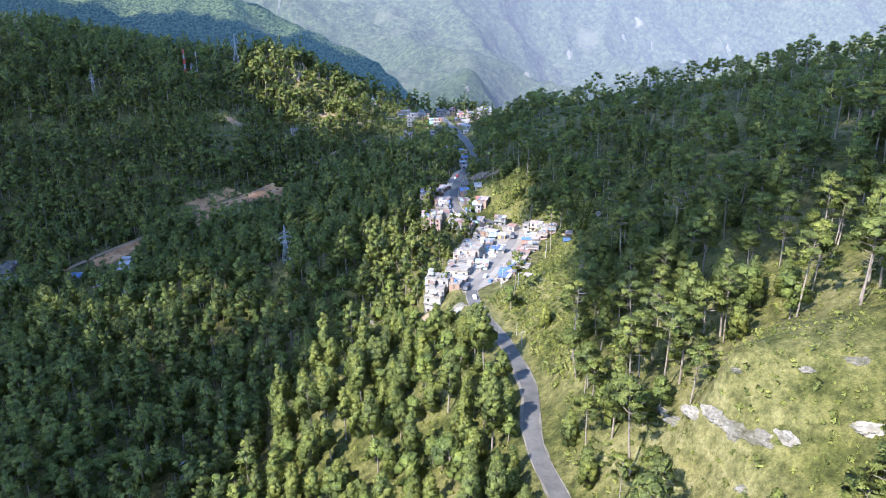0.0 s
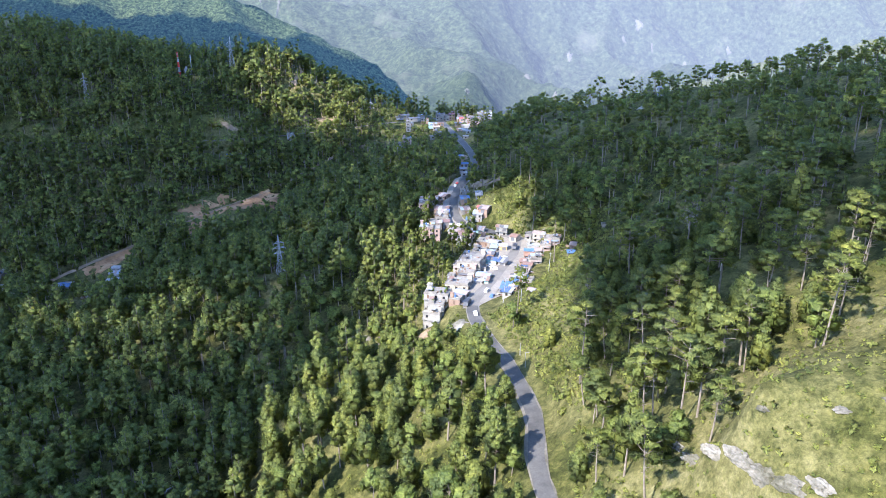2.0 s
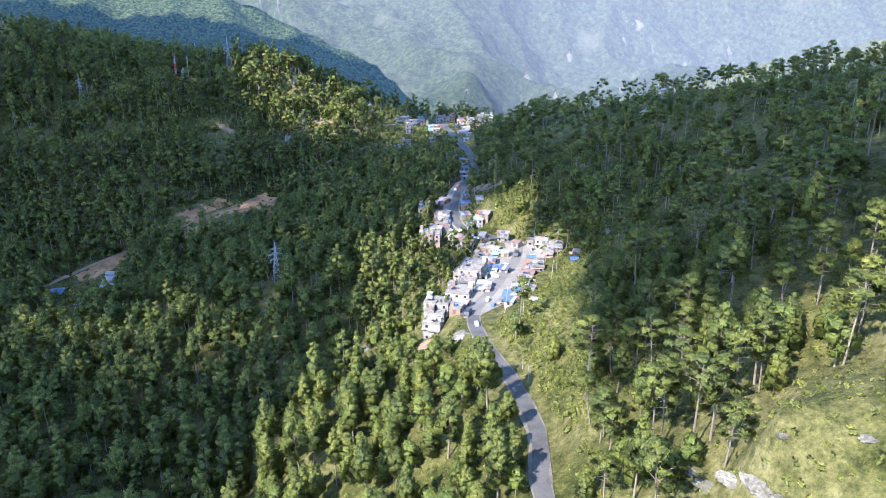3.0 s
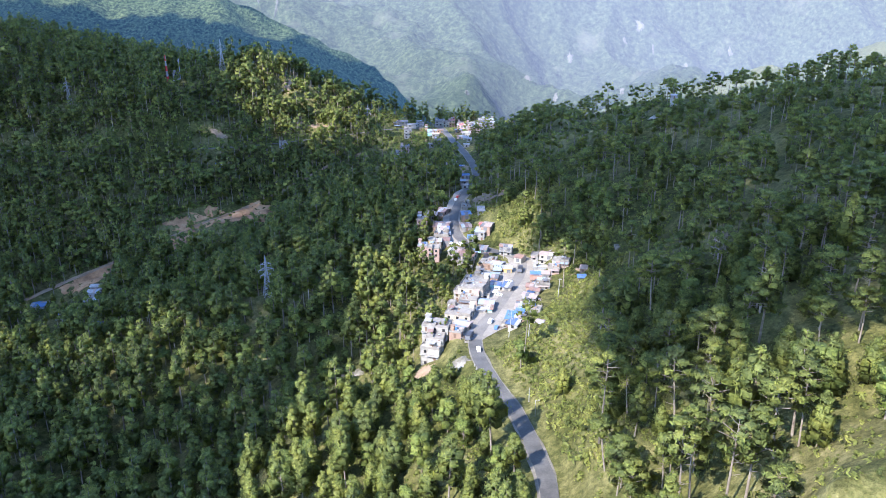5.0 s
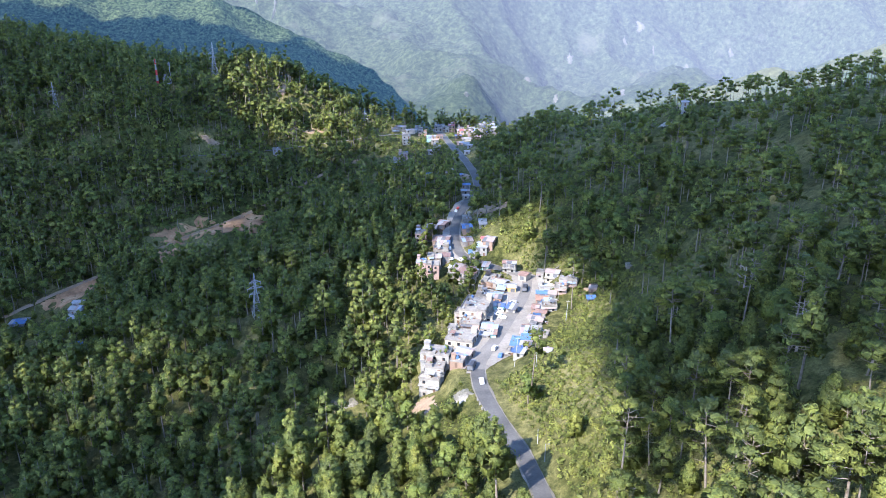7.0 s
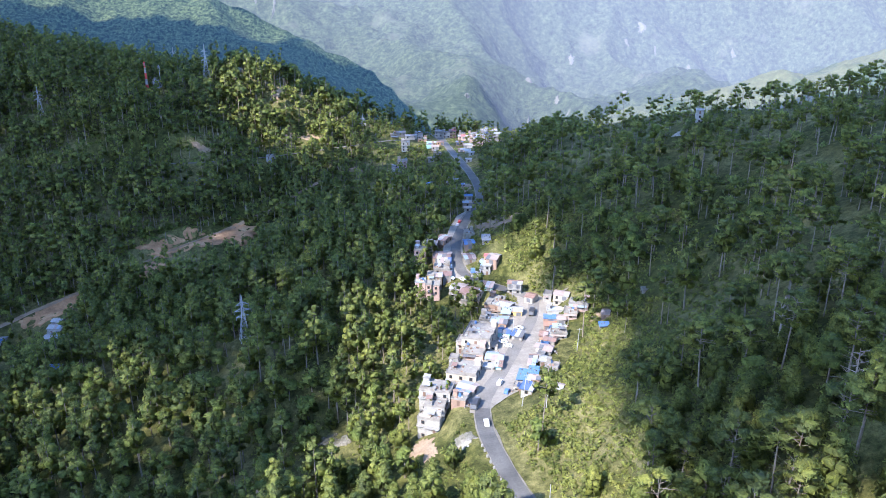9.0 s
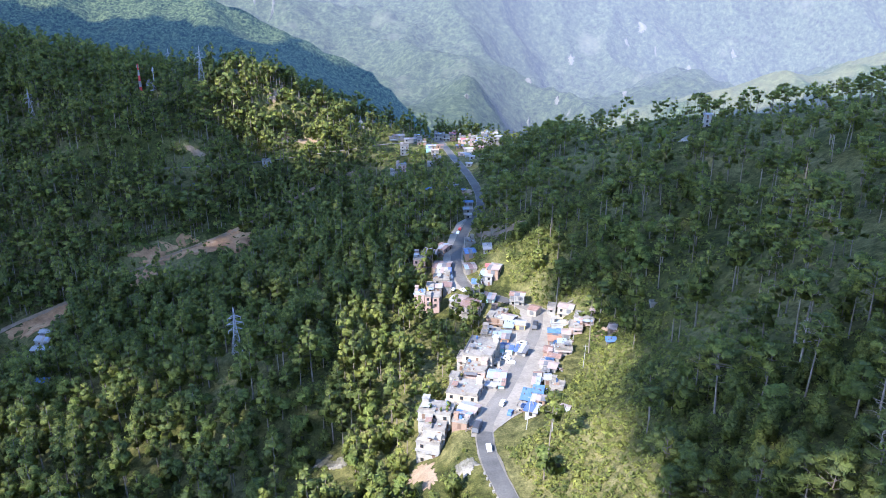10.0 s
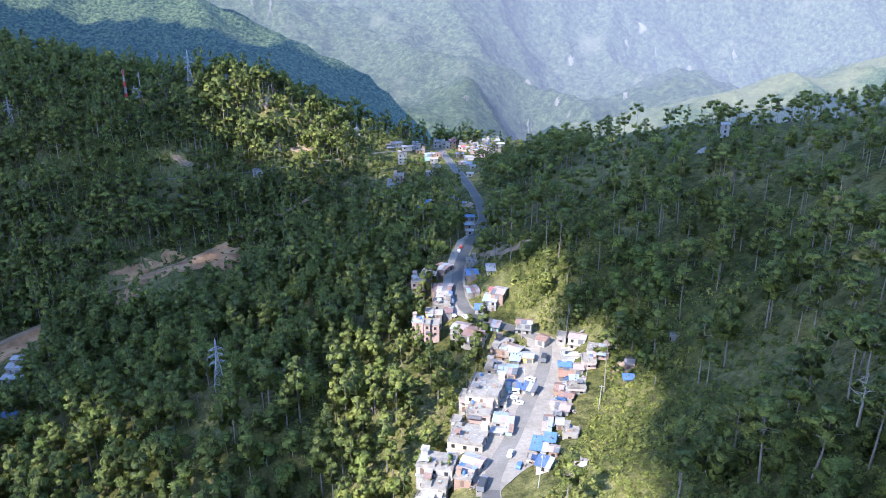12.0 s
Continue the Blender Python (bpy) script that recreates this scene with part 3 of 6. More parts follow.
def sheet_quad(bm, corners, thick):
    """A thin slab under four corners."""
    top = [bm.verts.new(c) for c in corners]
    low = [bm.verts.new((c[0], c[1], c[2] - thick)) for c in corners]
    bm.faces.new(top)
    bm.faces.new(low[::-1])
    for i in range(4):
        bm.faces.new((top[i], low[i], low[(i + 1) % 4], top[(i + 1) % 4]))


def recessed(half, tall, depth, rim, low=0.0):
    """A frame with its field set back, in one piece, against the wall at y = 0."""
    bm = box(bmesh.new(), -half, half, -depth, 0, low, low + tall)
    front = min(bm.faces, key=lambda f: f.calc_center_median().y)
    bmesh.ops.inset_region(bm, faces=[front], thickness=rim)
    bmesh.ops.translate(bm, verts=list(front.verts), vec=(0, depth * 0.7, 0))
    return bm


WINDOW = as_mesh("window", recessed(0.62, 1.44, 0.12, 0.10, -0.72), TIMBER)
PANE = as_mesh("pane", boxes((-0.53, 0.53, -0.075, -0.045, -0.63, 0.63)), GLASS)
DOOR = as_mesh("door", recessed(0.55, 2.1, 0.12, 0.10), TIMBER)


def roller():
    bm, n = bmesh.new(), 15
    rows = [[bm.verts.new((x, -0.03 - 0.05 * (k % 2), 2.2 * k / n)) for x in (-1.1, 1.1)] for k in range(n + 1)]
    for a, b in zip(rows, rows[1:]):
        bm.faces.new((a[0], a[1], b[1], b[0]))
    return bm


SHUTTER = as_mesh("shop_front", roller(), SLATE)


def corrugated(bm, left_low, right_low, right_high, left_high, n, rng, wave=0.05):
    """One roof sheet with lapped ribs from eave to ridge, and a thickness."""
    cols = []
    for k in range(2 * n + 1):
        u = k / (2 * n)
        lift = wave * (k % 2) + rng.uniform(0, 0.03)
        a, b = Vector(left_low).lerp(Vector(right_low), u), Vector(left_high).lerp(Vector(right_high), u)
        m = a.lerp(b, 0.5) - Vector((0, 0, rng.uniform(0, 0.06)))
        cols.append([[bm.verts.new((p.x, p.y, p.z + lift - t)) for p in (a, m, b)] for t in (0, 0.05)])
    for c, d in zip(cols, cols[1:]):
        for r in (0, 1):
            bm.faces.new((c[0][r], d[0][r], d[0][r + 1], c[0][r + 1]))
            bm.faces.new((c[1][r], c[1][r + 1], d[1][r + 1], d[1][r]))
        bm.faces.new((c[0][0], c[1][0], d[1][0], d[0][0]))
        bm.faces.new((c[0][2], d[0][2], d[1][2], c[1][2]))
    for c in (cols[0], cols[-1]):
        for r in (0, 1):
            bm.faces.new((c[0][r], c[0][r + 1], c[1][r + 1], c[1][r]))
    bmesh.ops.recalc_face_normals(bm, faces=bm.faces)


def tank_mesh(mat):
    bm = tube(bmesh.new(), (0, 0, 0), (0, 0, 1.1), 0.55, 0.55, 14)
    tube(bm, (0, 0, 1.1), (0, 0, 1.3), 0.55, 0.22, 14)
    tube(bm, (0, 0, 1.3), (0, 0, 1.42), 0.22, 0.2, 10)
    return as_mesh("water_tank", bm, mat)


TANKS = [tank_mesh(TANK_BLACK), tank_mesh(BLUE)]
house_rng = random.Random(7)
PATCHES = (ZINC, ZINC, RUSTGREY, RUSTGREY, RUST, SKY, SLATE)


def house(x, y, top, w, d, tall, rot, style, walls, roof, label, category="house"):
    """A house with its roof at height top over the middle (x, y); the walls go down to the slope."""
    rng = house_rng
    c, s = math.cos(radians(rot)), math.sin(radians(rot))
    cx = np.array([x + c * a * w / 2 - s * b * d / 2 for a in (-1, 1) for b in (-1, 1)])
    cy = np.array([y + s * a * w / 2 + c * b * d / 2 for a in (-1, 1) for b in (-1, 1)])
    floor = max(float(np.min(height(cx, cy))) - 0.6, top - 9.0)
    floor = min(floor, top - 2.6)
    HUTS.append((x, y, w * 0.62 + 1.2, d * 0.62 + 1.2))
    # far houses also get a clearing on the camera's side
    if y > 600:
        HUTS.append((x, y - d / 2 - 7, w * 0.6 + 0.5, 9))
    root = tagged(new("house"), label, category)
    root.matrix_world = pose(x, y, floor, 0, 0, rot)
    up = top - floor
    hw, hd = w / 2, d / 2
    body = bmesh.new()
    box(body, -hw, hw, -hd, hd, 0, up, 0.05)
    if style == "tin":
        rise = min(0.8, 0.08 * d + 0.2)
        for sx in (-1, 1):
            tri = [body.verts.new(v) for v in ((sx * hw, -hd, up), (sx * hw, hd, up), (sx * hw, 0, up + rise))]
            body.faces.new(tri if sx > 0 else tri[::-1])
    part("wall", body, walls, root)
    if style == "flat":
        part("roof_slab", boxes((-hw - 0.25, hw + 0.25, -hd - 0.25, hd + 0.25, up, up + 0.18)), roof, root)
        p = rng.choice((0.2, 0.35, 0.6))
        part("parapet", boxes((-hw - 0.1, hw + 0.1, -hd - 0.1, -hd + 0.06, up + 0.18, up + 0.18 + p), (-hw - 0.1, hw + 0.1, hd - 0.06, hd + 0.1, up + 0.18, up + 0.18 + p),
                              (-hw - 0.1, -hw + 0.06, -hd + 0.06, hd - 0.06, up + 0.18, up + 0.18 + p), (hw - 0.06, hw + 0.1, -hd + 0.06, hd - 0.06, up + 0.18, up + 0.18 + p)),
             CONCRETE, root)
        if rng.random() < 0.6:
            wide, out, z0 = w * rng.uniform(0.5, 0.95), rng.uniform(1.0, 1.9), max(2.2, up - rng.choice((0.3, 2.9)))
            x0 = rng.uniform(-hw, hw - wide)
            awning = bmesh.new()
            corrugated(awning, (x0, -hd - out, z0 - 0.45), (x0 + wide, -hd - out, z0 - 0.35), (x0 + wide, -hd - 0.02, z0), (x0, -hd - 0.02, z0), max(3, int(wide / 0.8)), rng)
            part("awning", awning, rng.choice(PATCHES + (BLUE,)), root)
        if w > 6.5 and rng.random() < 0.6:
            sx, sy, sw, sd = rng.uniform(-hw + 1.4, hw - 1.4), rng.uniform(-hd + 1.2, 0), rng.uniform(1.1, 1.7), rng.uniform(1.0, 1.5)
            shed = bmesh.new()
            corrugated(shed, (sx - sw, sy - sd, up + 2.1), (sx + sw, sy - sd, up + 2.15), (sx + sw, sy + sd, up + 2.5), (sx - sw, sy + sd, up + 2.45), 4, rng)
            part("roof_shed", shed, rng.choice(PATCHES), root)
            for ax, ay in ((-1, -1), (1, -1), (-1, 1), (1, 1)):
                part("shed_post", tube(bmesh.new(), (sx + ax * sw * 0.9, sy + ay * sd * 0.9, up + 0.18), (sx + ax * sw * 0.9, sy + ay * sd * 0.9, up + 2.2 + 0.12 * ay), 0.05, 0.05, 5), TIMBER, root)
        if w > 7:
            bw, bd, tall_ = w * rng.uniform(0.35, 0.55), d * rng.uniform(0.3, 0.5), rng.uniform(0.4, 1.1)
            bx = rng.choice((-1, 1)) * (hw - bw / 2 - 0.15)
            part("upper_slab", boxes((bx - bw / 2, bx + bw / 2, -hd + 0.2, -hd + 0.2 + bd, up + 0.18, up + 0.18 + tall_)), rng.choice((roof, CONCRETE, CREAM)), root)
        if w > 5:
            for _ in range(1 + (w > 9)):
                part("water_tank", rng.choice(TANKS), None, root, at=pose(rng.uniform(-hw + 1, hw - 1), rng.uniform(0, hd - 0.9), up + 0.18))
            sw, sd = min(2.4, w * 0.3), min(2.6, d * 0.35)
            sx = rng.choice((-1, 1)) * (hw - sw / 2 - 0.2)
            part("stair_head", boxes((sx - sw / 2, sx + sw / 2, hd - sd - 0.3, hd - 0.3, up + 0.18, up + 2.3), (sx - sw / 2 - 0.2, sx + sw / 2 + 0.2, hd - sd - 0.5, hd - 0.1, up + 2.3, up + 2.45)),
                 walls, root)
            for k in range(4):
                px, py = (-1, 1)[k % 2] * (hw - 0.3), (-1, 1)[k // 2] * (hd - 0.3)
                stub = tube(bmesh.new(), (px, py, up + 0.1), (px, py, up + rng.uniform(0.9, 1.7)), 0.14, 0.12, 4)
                part("column_stub", stub, CONCRETE, root)
            for _ in range(int(w * d / 9)):
                px, py = rng.uniform(-hw + 0.8, hw - 0.8), rng.uniform(-hd + 0.8, hd * 0.4)
                part("roof_clutter", boxes((px - rng.uniform(0.2, 0.7), px + rng.uniform(0.2, 0.7), py - 0.3, py + rng.uniform(0.2, 0.6), up + 0.18, up + rng.uniform(0.35, 0.8))),
                     rng.choice((ZINC, TIMBER, BRICK, SKY)), root)
    elif style == "tin":
        e = 0.4
        low = up - e * rise / hd
        strips = max(2, round((w + 2 * e) / 2.3))
        for side in (-1, 1):
            for k in range(strips):
                x0, x1 = (-hw - e + (w + 2 * e) * (k + f) / strips for f in (-0.02, 1.02))
                slip, lift_ = rng.uniform(-0.22, 0.12), 0.03 * (k % 2) + rng.uniform(0, 0.03)
                bm = bmesh.new()
                corrugated(bm, (x0, side * (hd + e + slip), low + lift_), (x1, side * (hd + e + slip), low + lift_ + rng.uniform(-0.05, 0.05)), (x1, 0, up + rise + lift_), (x0, 0, up + rise + lift_), 3, rng)
                part("roof_sheet", bm, roof if rng.random() < 0.66 else rng.choice(PATCHES), root)
        part("ridge_cap", tube(bmesh.new(), (-hw - 0.45, 0, up + rise + 0.08), (hw + 0.45, 0, up + rise + 0.08), 0.10, 0.10, 6), roof, root)
    else:
        e = 0.5
        drop = min(1.0, d * 0.16)
        strips = max(2, round((w + 2 * e) / 2.0))
        for k in range(strips):
            x0, x1 = (-hw - e + (w + 2 * e) * (k + f) / strips for f in (-0.02, 1.02))
            lift_, slip = 0.04 * (k % 2) + rng.uniform(0, 0.05), rng.uniform(-0.15, 0.3)
            bm = bmesh.new()
            corrugated(bm, (x0, -hd - 1.0 + slip, up + 0.15 - drop * 0.3 + lift_), (x1, -hd - 1.0 + slip, up + 0.15 - drop * 0.3 + lift_), (x1, hd + e, up + 0.3 + drop + lift_), (x0, hd + e, up + 0.3 + drop + lift_), 3, rng)
            part("roof_sheet", bm, roof if rng.random() < 0.72 else rng.choice(PATCHES), root)
        part("rear_wall", boxes((-hw, hw, hd - 0.15, hd - 0.003, up, up + drop * 0.9)), walls, root)
        for sx in (-1, 1):
            part("post", tube(bmesh.new(), (sx * (hw + 0.2), -hd - 0.8, max(0, up - 3.0)), (sx * (hw + 0.2), -hd - 0.8, up - 0.1), 0.06, 0.06, 6), TIMBER, root)
        for _ in range(3):
            px, py = rng.uniform(-hw, hw), rng.uniform(-hd, hd)
            part("roof_stone", boxes((px - 0.2, px + 0.2, py - 0.15, py + 0.2, up + 0.3, up + 0.75 + drop * (py / d + 0.5))), ROCK, root)
    # openings, storey by storey from the top
    storeys = min(3, max(1, int((up - 0.3) / 2.8)))
    for k in range(storeys):
        z = up - 1.45 - 2.8 * k
        if z < 0.9:
            break
        n = max(1, int(w / 3.2))
        for j in range(n):
            px = -hw + (j + 0.5) * w / n
            if k == 0 and style != "flat" and w > 3 and rng.random() < 0.55:
                part("shop_front", SHUTTER, None, root, at=pose(px, -hd - 0.003, max(0.05, z - 1.3)) @ Matrix.Diagonal((min(1, w / n / 2.6), 1, 1, 1)))
            elif rng.random() < 0.55:
                win = part("window", WINDOW, None, root, at=pose(px, -hd - 0.003, z))
                part("pane", PANE, None, win)
            elif rng.random() < 0.6:
                part("door", DOOR, None, root, at=pose(px, -hd - 0.003, z - 1.2))
        for sx in (-1, 1):
            for j in range(max(1, int(d / 3.4))):
                py = -hd + (j + 0.5) * d / max(1, int(d / 3.4))
                if rng.random() < 0.5:
                    win = part("window", WINDOW, None, root, at=pose(sx * (hw + 0.003), py, z, 0, 0, 90 * sx))
                    part("pane", PANE, None, win)
        if k >= 1 and w > 6.5:
            zz = z + 1.35
            part("ledge", boxes((-hw - 0.15, hw + 0.15, -hd - (1.1 if k == 1 else 0.2), -hd - 0.003, zz - 0.08, zz + 0.06)), walls, root)
            if k == 1:
                rail = boxes((-hw, hw, -hd - 1.08, -hd - 1.02, zz + 0.85, zz + 0.93))
                for j in range(int(w / 0.8) + 1):
                    box(rail, -hw + 0.05 + j * 0.8 - 0.03, -hw + 0.05 + j * 0.8 + 0.03, -hd - 1.08, -hd - 1.02, zz + 0.06, zz + 0.85)
                part("railing", rail, STEEL, root)
    return root


# ---- the houses of the village, the town and the valley ----
house(-0.6, 352.8, -1.6, 7.8, 6.8, 3.0, -10, "flat", WHITE, CONCRETE, "white concrete house with balcony below the street")
house(-2.6, 348.6, -5.0, 8.6, 4.6, 3.0, -18, "flat", WHITE, CONCRETE, "white walled lower terrace of the hillside house")
house(0, 360.4, 0.8, 12.0, 8.6, 4.2, -14, "flat", WHITE, CONCRETE, "white concrete house with weathered terrace roof and plants")
house(9.4, 357.1, -0.2, 5.2, 4.9, 3.0, -25, "tin", WHITE, BLUE, "small white shop with a bright blue sheet roof")
house(11.8, 362.1, -0.4, 6.8, 6.2, 3.6, -28, "tin", CONCRETE, ZINC, "low shop under a pale grey tin roof")
house(8.3, 352.6, 0.4, 5.5, 3.4, 2.8, -18, "flat", BRICK, CONCRETE, "low stone-fronted hut with flat roof")
house(11.1, 377.9, -1.2, 12.3, 11.9, 4.0, -16, "flat", CREAM, CONCRETE, "cream concrete house with unfinished flat roof")
house(7.3, 389.2, -2.2, 3.5, 4.2, 3.0, -16, "flat", CONCRETE, CONCRETE, "small grey concrete annex with flat roof")
house(16.2, 395.7, -2.3, 8.9, 8.8, 4.0, -14, "flat", PINK, CONCRETE, "concrete house with red-painted front and stained roof")
house(19.2, 408.3, -0.1, 12.5, 17.2, 6.5, -16, "flat", CREAM, CONCRETE, "large three-storey concrete house with pale flat roof")
house(11.2, 407, -3.1, 3.7, 6.5, 3.5, -16, "flat", WHITE, CONCRETE, "white concrete annex with flat roof")
house(24.4, 390.2, -2.6, 7.1, 6.4, 3.0, -12, "tin", WHITE, SKY, "white shop with pale blue sheet roof")
house(21.5, 383.2, -2.9, 3.9, 3.7, 2.6, -12, "tin", WHITE, ZINC, "small white kiosk with zinc roof")
house(25.5, 383, -2.6, 2.4, 3.3, 2.6, -12, "lean", TURQUOISE, ZINC, "tiny turquoise kiosk with grey roof")
house(24.8, 403.4, -3.8, 3.9, 4.1, 2.8, -10, "flat", WHITE, CONCRETE, "small white roadside hut with open front")
house(30.8, 416.6, -4, 5.7, 5.5, 3.0, -14, "tin", TURQUOISE, NAVY, "green-fronted shop under a blue tin roof")
house(36.8, 413.5, -4, 4.7, 4.4, 3.0, -25, "lean", WHITE, NAVY, "roadside stall under a slanting blue sheet roof")
house(29.7, 429.9, -4.9, 7.4, 8.5, 3.2, -14, "tin", ORANGE, SKY, "orange-walled shop with faded blue tin roof")
house(24.8, 432.7, -4.7, 8.0, 7.5, 3.2, -14, "flat", CONCRETE, CONCRETE, "grey concrete house with flat roof")
house(29.4, 452.4, -4.9, 7.9, 11.9, 3.5, -20, "flat", BRICK, CONCRETE, "brown concrete house with flat roof at the bend")
house(34.3, 447.5, -4.8, 6.2, 7.6, 3.2, -35, "tin", CONCRETE, ZINC, "grey tin-roofed house beside the bend")
house(33.9, 440.4, -5.5, 3.8, 4.5, 3.0, -15, "lean", CONCRETE, SKY, "small lean-to with faded blue sheet")
house(38.4, 442.4, -5.1, 6.7, 5.7, 3.0, -8, "tin", YELLOW, ZINC, "yellow roadside shop with grey tin roof")
house(18, 464.4, -5, 9.7, 10.7, 2.6, -22, "tin", CREAM, RUST, "long two-storey house with striped rusty tin roof")
house(11.8, 471.2, -5.2, 7.1, 8.5, 2.6, -24, "tin", CONCRETE, RUSTGREY, "timber house with weathered grey-brown tin roof")
house(-8.1, 472.6, -2.3, 5.2, 6.6, 5.0, -4, "flat", PINK, SKYROOF, "three-storey brick house with pale blue roof terrace")
house(-3.8, 470.3, -2.8, 3.0, 5.2, 4.0, -4, "flat", PINK, CONCRETE, "narrow brick house with small windows")
house(0, 472.1, -3.7, 3.8, 7.0, 3.2, -4, "flat", PINK, CONCRETE, "brick house with roof terrace and open bays")
house(-2.7, 483.4, -2.9, 3.7, 6.3, 4.2, -4, "flat", YELLOW, CONCRETE, "yellow-painted upper house with arched window")
house(1.2, 483.2, -3.5, 3.9, 6.2, 3.2, -4, "tin", CONCRETE, ZINC, "low house with grey tin roof beside brick terrace")
house(6.1, 487.2, -4.1, 4.3, 7.6, 2.8, -4, "tin", CONCRETE, RUSTDARK, "long dark rusty tin-roofed shed by the road")
house(3.3, 494.2, -3.1, 8.7, 8.8, 3.0, -4, "flat", CONCRETE, CONCRETE, "concrete house with worn grey roof slab")
house(4.6, 501, -2.5, 7.0, 4.6, 3.2, -4, "lean", CONCRETE, NAVY, "narrow lean-to under dark blue tarpaulin sheet")
house(3.8, 509.8, -2.3, 9.0, 11.1, 3.0, -10, "tin", BRICK, RUSTDARK, "long brick house under dark rusty tin roof")
house(-8.6, 517, -0.2, 6.7, 10.7, 4.6, -4, "flat", PINK, CONCRETE, "pale brick three-storey house above the trees")
house(-2.8, 527.6, -0.7, 7.5, 10.4, 3.0, -10, "tin", CONCRETE, RUSTGREY, "house under weathered grey-brown tin roof")
house(4.4, 534.2, -0.3, 7.0, 9.8, 3.0, -30, "tin", BRICK, RUST, "timber house with rusty red tin roof")
house(20.2, 540.5, 0.9, 5.4, 9.1, 3.2, 6, "flat", CONCRETE, CONCRETE, "small concrete house with flat grey roof")
house(19.4, 523.4, 0.7, 5.9, 9.4, 3.2, 6, "tin", BRICK, BLUE, "house with bright blue tin roof")
house(29, 519.8, 4.2, 4.3, 6.0, 3.0, 0, "lean", WHITE, ZINC, "small hut with pale zinc roof in bushes")
house(18.7, 507.2, -2, 6.0, 9.4, 2.8, 10, "tin", CONCRETE, RUSTDARK, "roadside hut with dark rusty roof")
house(27.5, 494.2, -0.8, 6.4, 10.3, 3.4, -14, "tin", WHITE, ZINC, "white house with pale tin roof on the slope")
house(31.6, 495.1, 2.2, 5.8, 9.5, 4.4, -20, "tin", BRICK, RUSTGREY, "hillside house with grey tin roof")
house(28.3, 497.5, 2.2, 2.6, 4.6, 5.0, -14, "tin", ORANGE, RED, "small house with red gabled roof")
house(21.5, 489.1, -3.5, 4.6, 6.4, 3.2, -4, "tin", WHITE, BLUE, "white roadside shop with blue sheet roof")
house(26.1, 472.7, -5.1, 7.4, 4.6, 3.0, -18, "lean", TURQUOISE, ZINC, "long low turquoise-walled shed beside the road")
house(41.0, 470.0, -2.6, 7.2, 5.4, 6.0, -14, "tin", WHITE, RUST, "white two-storey house with rusty tin roof")
house(47.9, 457.1, -4.5, 4.5, 6.2, 4.0, -34, "tin", CREAM, RUST, "small house with rusty roof above the road bend")
house(62.1, 450.3, -0.4, 7.2, 6.0, 5.0, -22, "tin", CREAM, RUSTGREY, "house on the rise with tin roof and pale walls")
house(56.5, 458.2, -4, 4.0, 5.6, 4.0, -15, "flat", WHITE, CONCRETE, "small white house on the rise")
house(67.6, 434, 2.2, 9.0, 7.0, 5.6, -18, "flat", PINK, CONCRETE, "pale pink two-storey concrete house with flat roof")
house(62.9, 429.4, -0.2, 6.0, 6.6, 4.0, -12, "flat", PINK, CONCRETE, "pink concrete house with flat roof")
house(57.8, 441.6, -5, 8.3, 4.6, 3.0, -6, "flat", WHITE, SKYROOF, "row of white shops with pale roof")
house(77.4, 421.1, 2.9, 3.4, 6.4, 3.5, -20, "tin", BRICK, RUSTGREY, "old hillside house with brown tin roof")
house(74.2, 409.9, 1.9, 3.8, 2.6, 2.6, -5, "lean", CONCRETE, BLUE, "small bright blue-roofed hut among trees")
house(54.1, 435.1, -5.8, 5.3, 5.0, 3.0, -8, "tin", WHITE, BLUE, "shop with bright blue tin roof")
house(58.2, 426.9, -2.4, 3.7, 5.4, 3.0, -8, "tin", CONCRETE, RUSTGREY, "hut with patched brown tin roof")
house(53.4, 426.4, -5, 6.4, 6.9, 3.2, -6, "tin", BRICK, ORANGEROOF, "house with orange-brown tin roof")
house(54.8, 417.8, -3.4, 3.1, 4.1, 2.8, -6, "lean", CONCRETE, SKY, "lean-to under faded blue sheet")
house(54.6, 411.5, -2.3, 7.1, 4.5, 3.0, -6, "flat", WHITE, CONCRETE, "long white concrete house with flat roof")
house(48.3, 414, -4.1, 3.3, 6.3, 3.0, -14, "tin", BRICK, RUST, "narrow shop with rusty tin roof")
house(51.6, 415.5, -4.5, 2.9, 5.7, 3.0, -14, "tin", WHITE, ZINC, "narrow shop with pale zinc roof")
house(50.2, 407.1, -3.4, 5.1, 4.8, 2.8, -24, "tin", CONCRETE, RUSTDARK, "ramshackle shed with dark patched roof")
house(45.9, 400.8, -3.5, 5.5, 4.1, 2.8, -20, "tin", WHITE, RUSTGREY, "stall with pale patched tin roof")
house(48.2, 398.1, -3.3, 3.4, 5.5, 3.0, -24, "tin", CONCRETE, RUSTGREY, "gabled stall with weathered tin roof")
house(40.6, 390.2, -3, 2.9, 4.3, 3.0, -10, "tin", BRICK, RUST, "small brick hut with rusty red roof")
house(39.1, 383.6, -2.6, 2.6, 3.7, 2.8, -14, "lean", WHITE, ZINC, "white kiosk with grey sheet roof")
house(44.3, 387.5, -2.6, 2.6, 4.7, 2.8, -10, "tin", CONCRETE, ZINC, "small hut with open zinc roof")
house(46.8, 378.6, -0.8, 5.2, 5.3, 2.4, -20, "flat", CONCRETE, CONCRETE, "unfinished concrete slab house")
house(38.9, 375, -1.1, 3.4, 3.6, 3.0, -14, "lean", WHITE, BLUE, "shop under bright blue sheet roof")
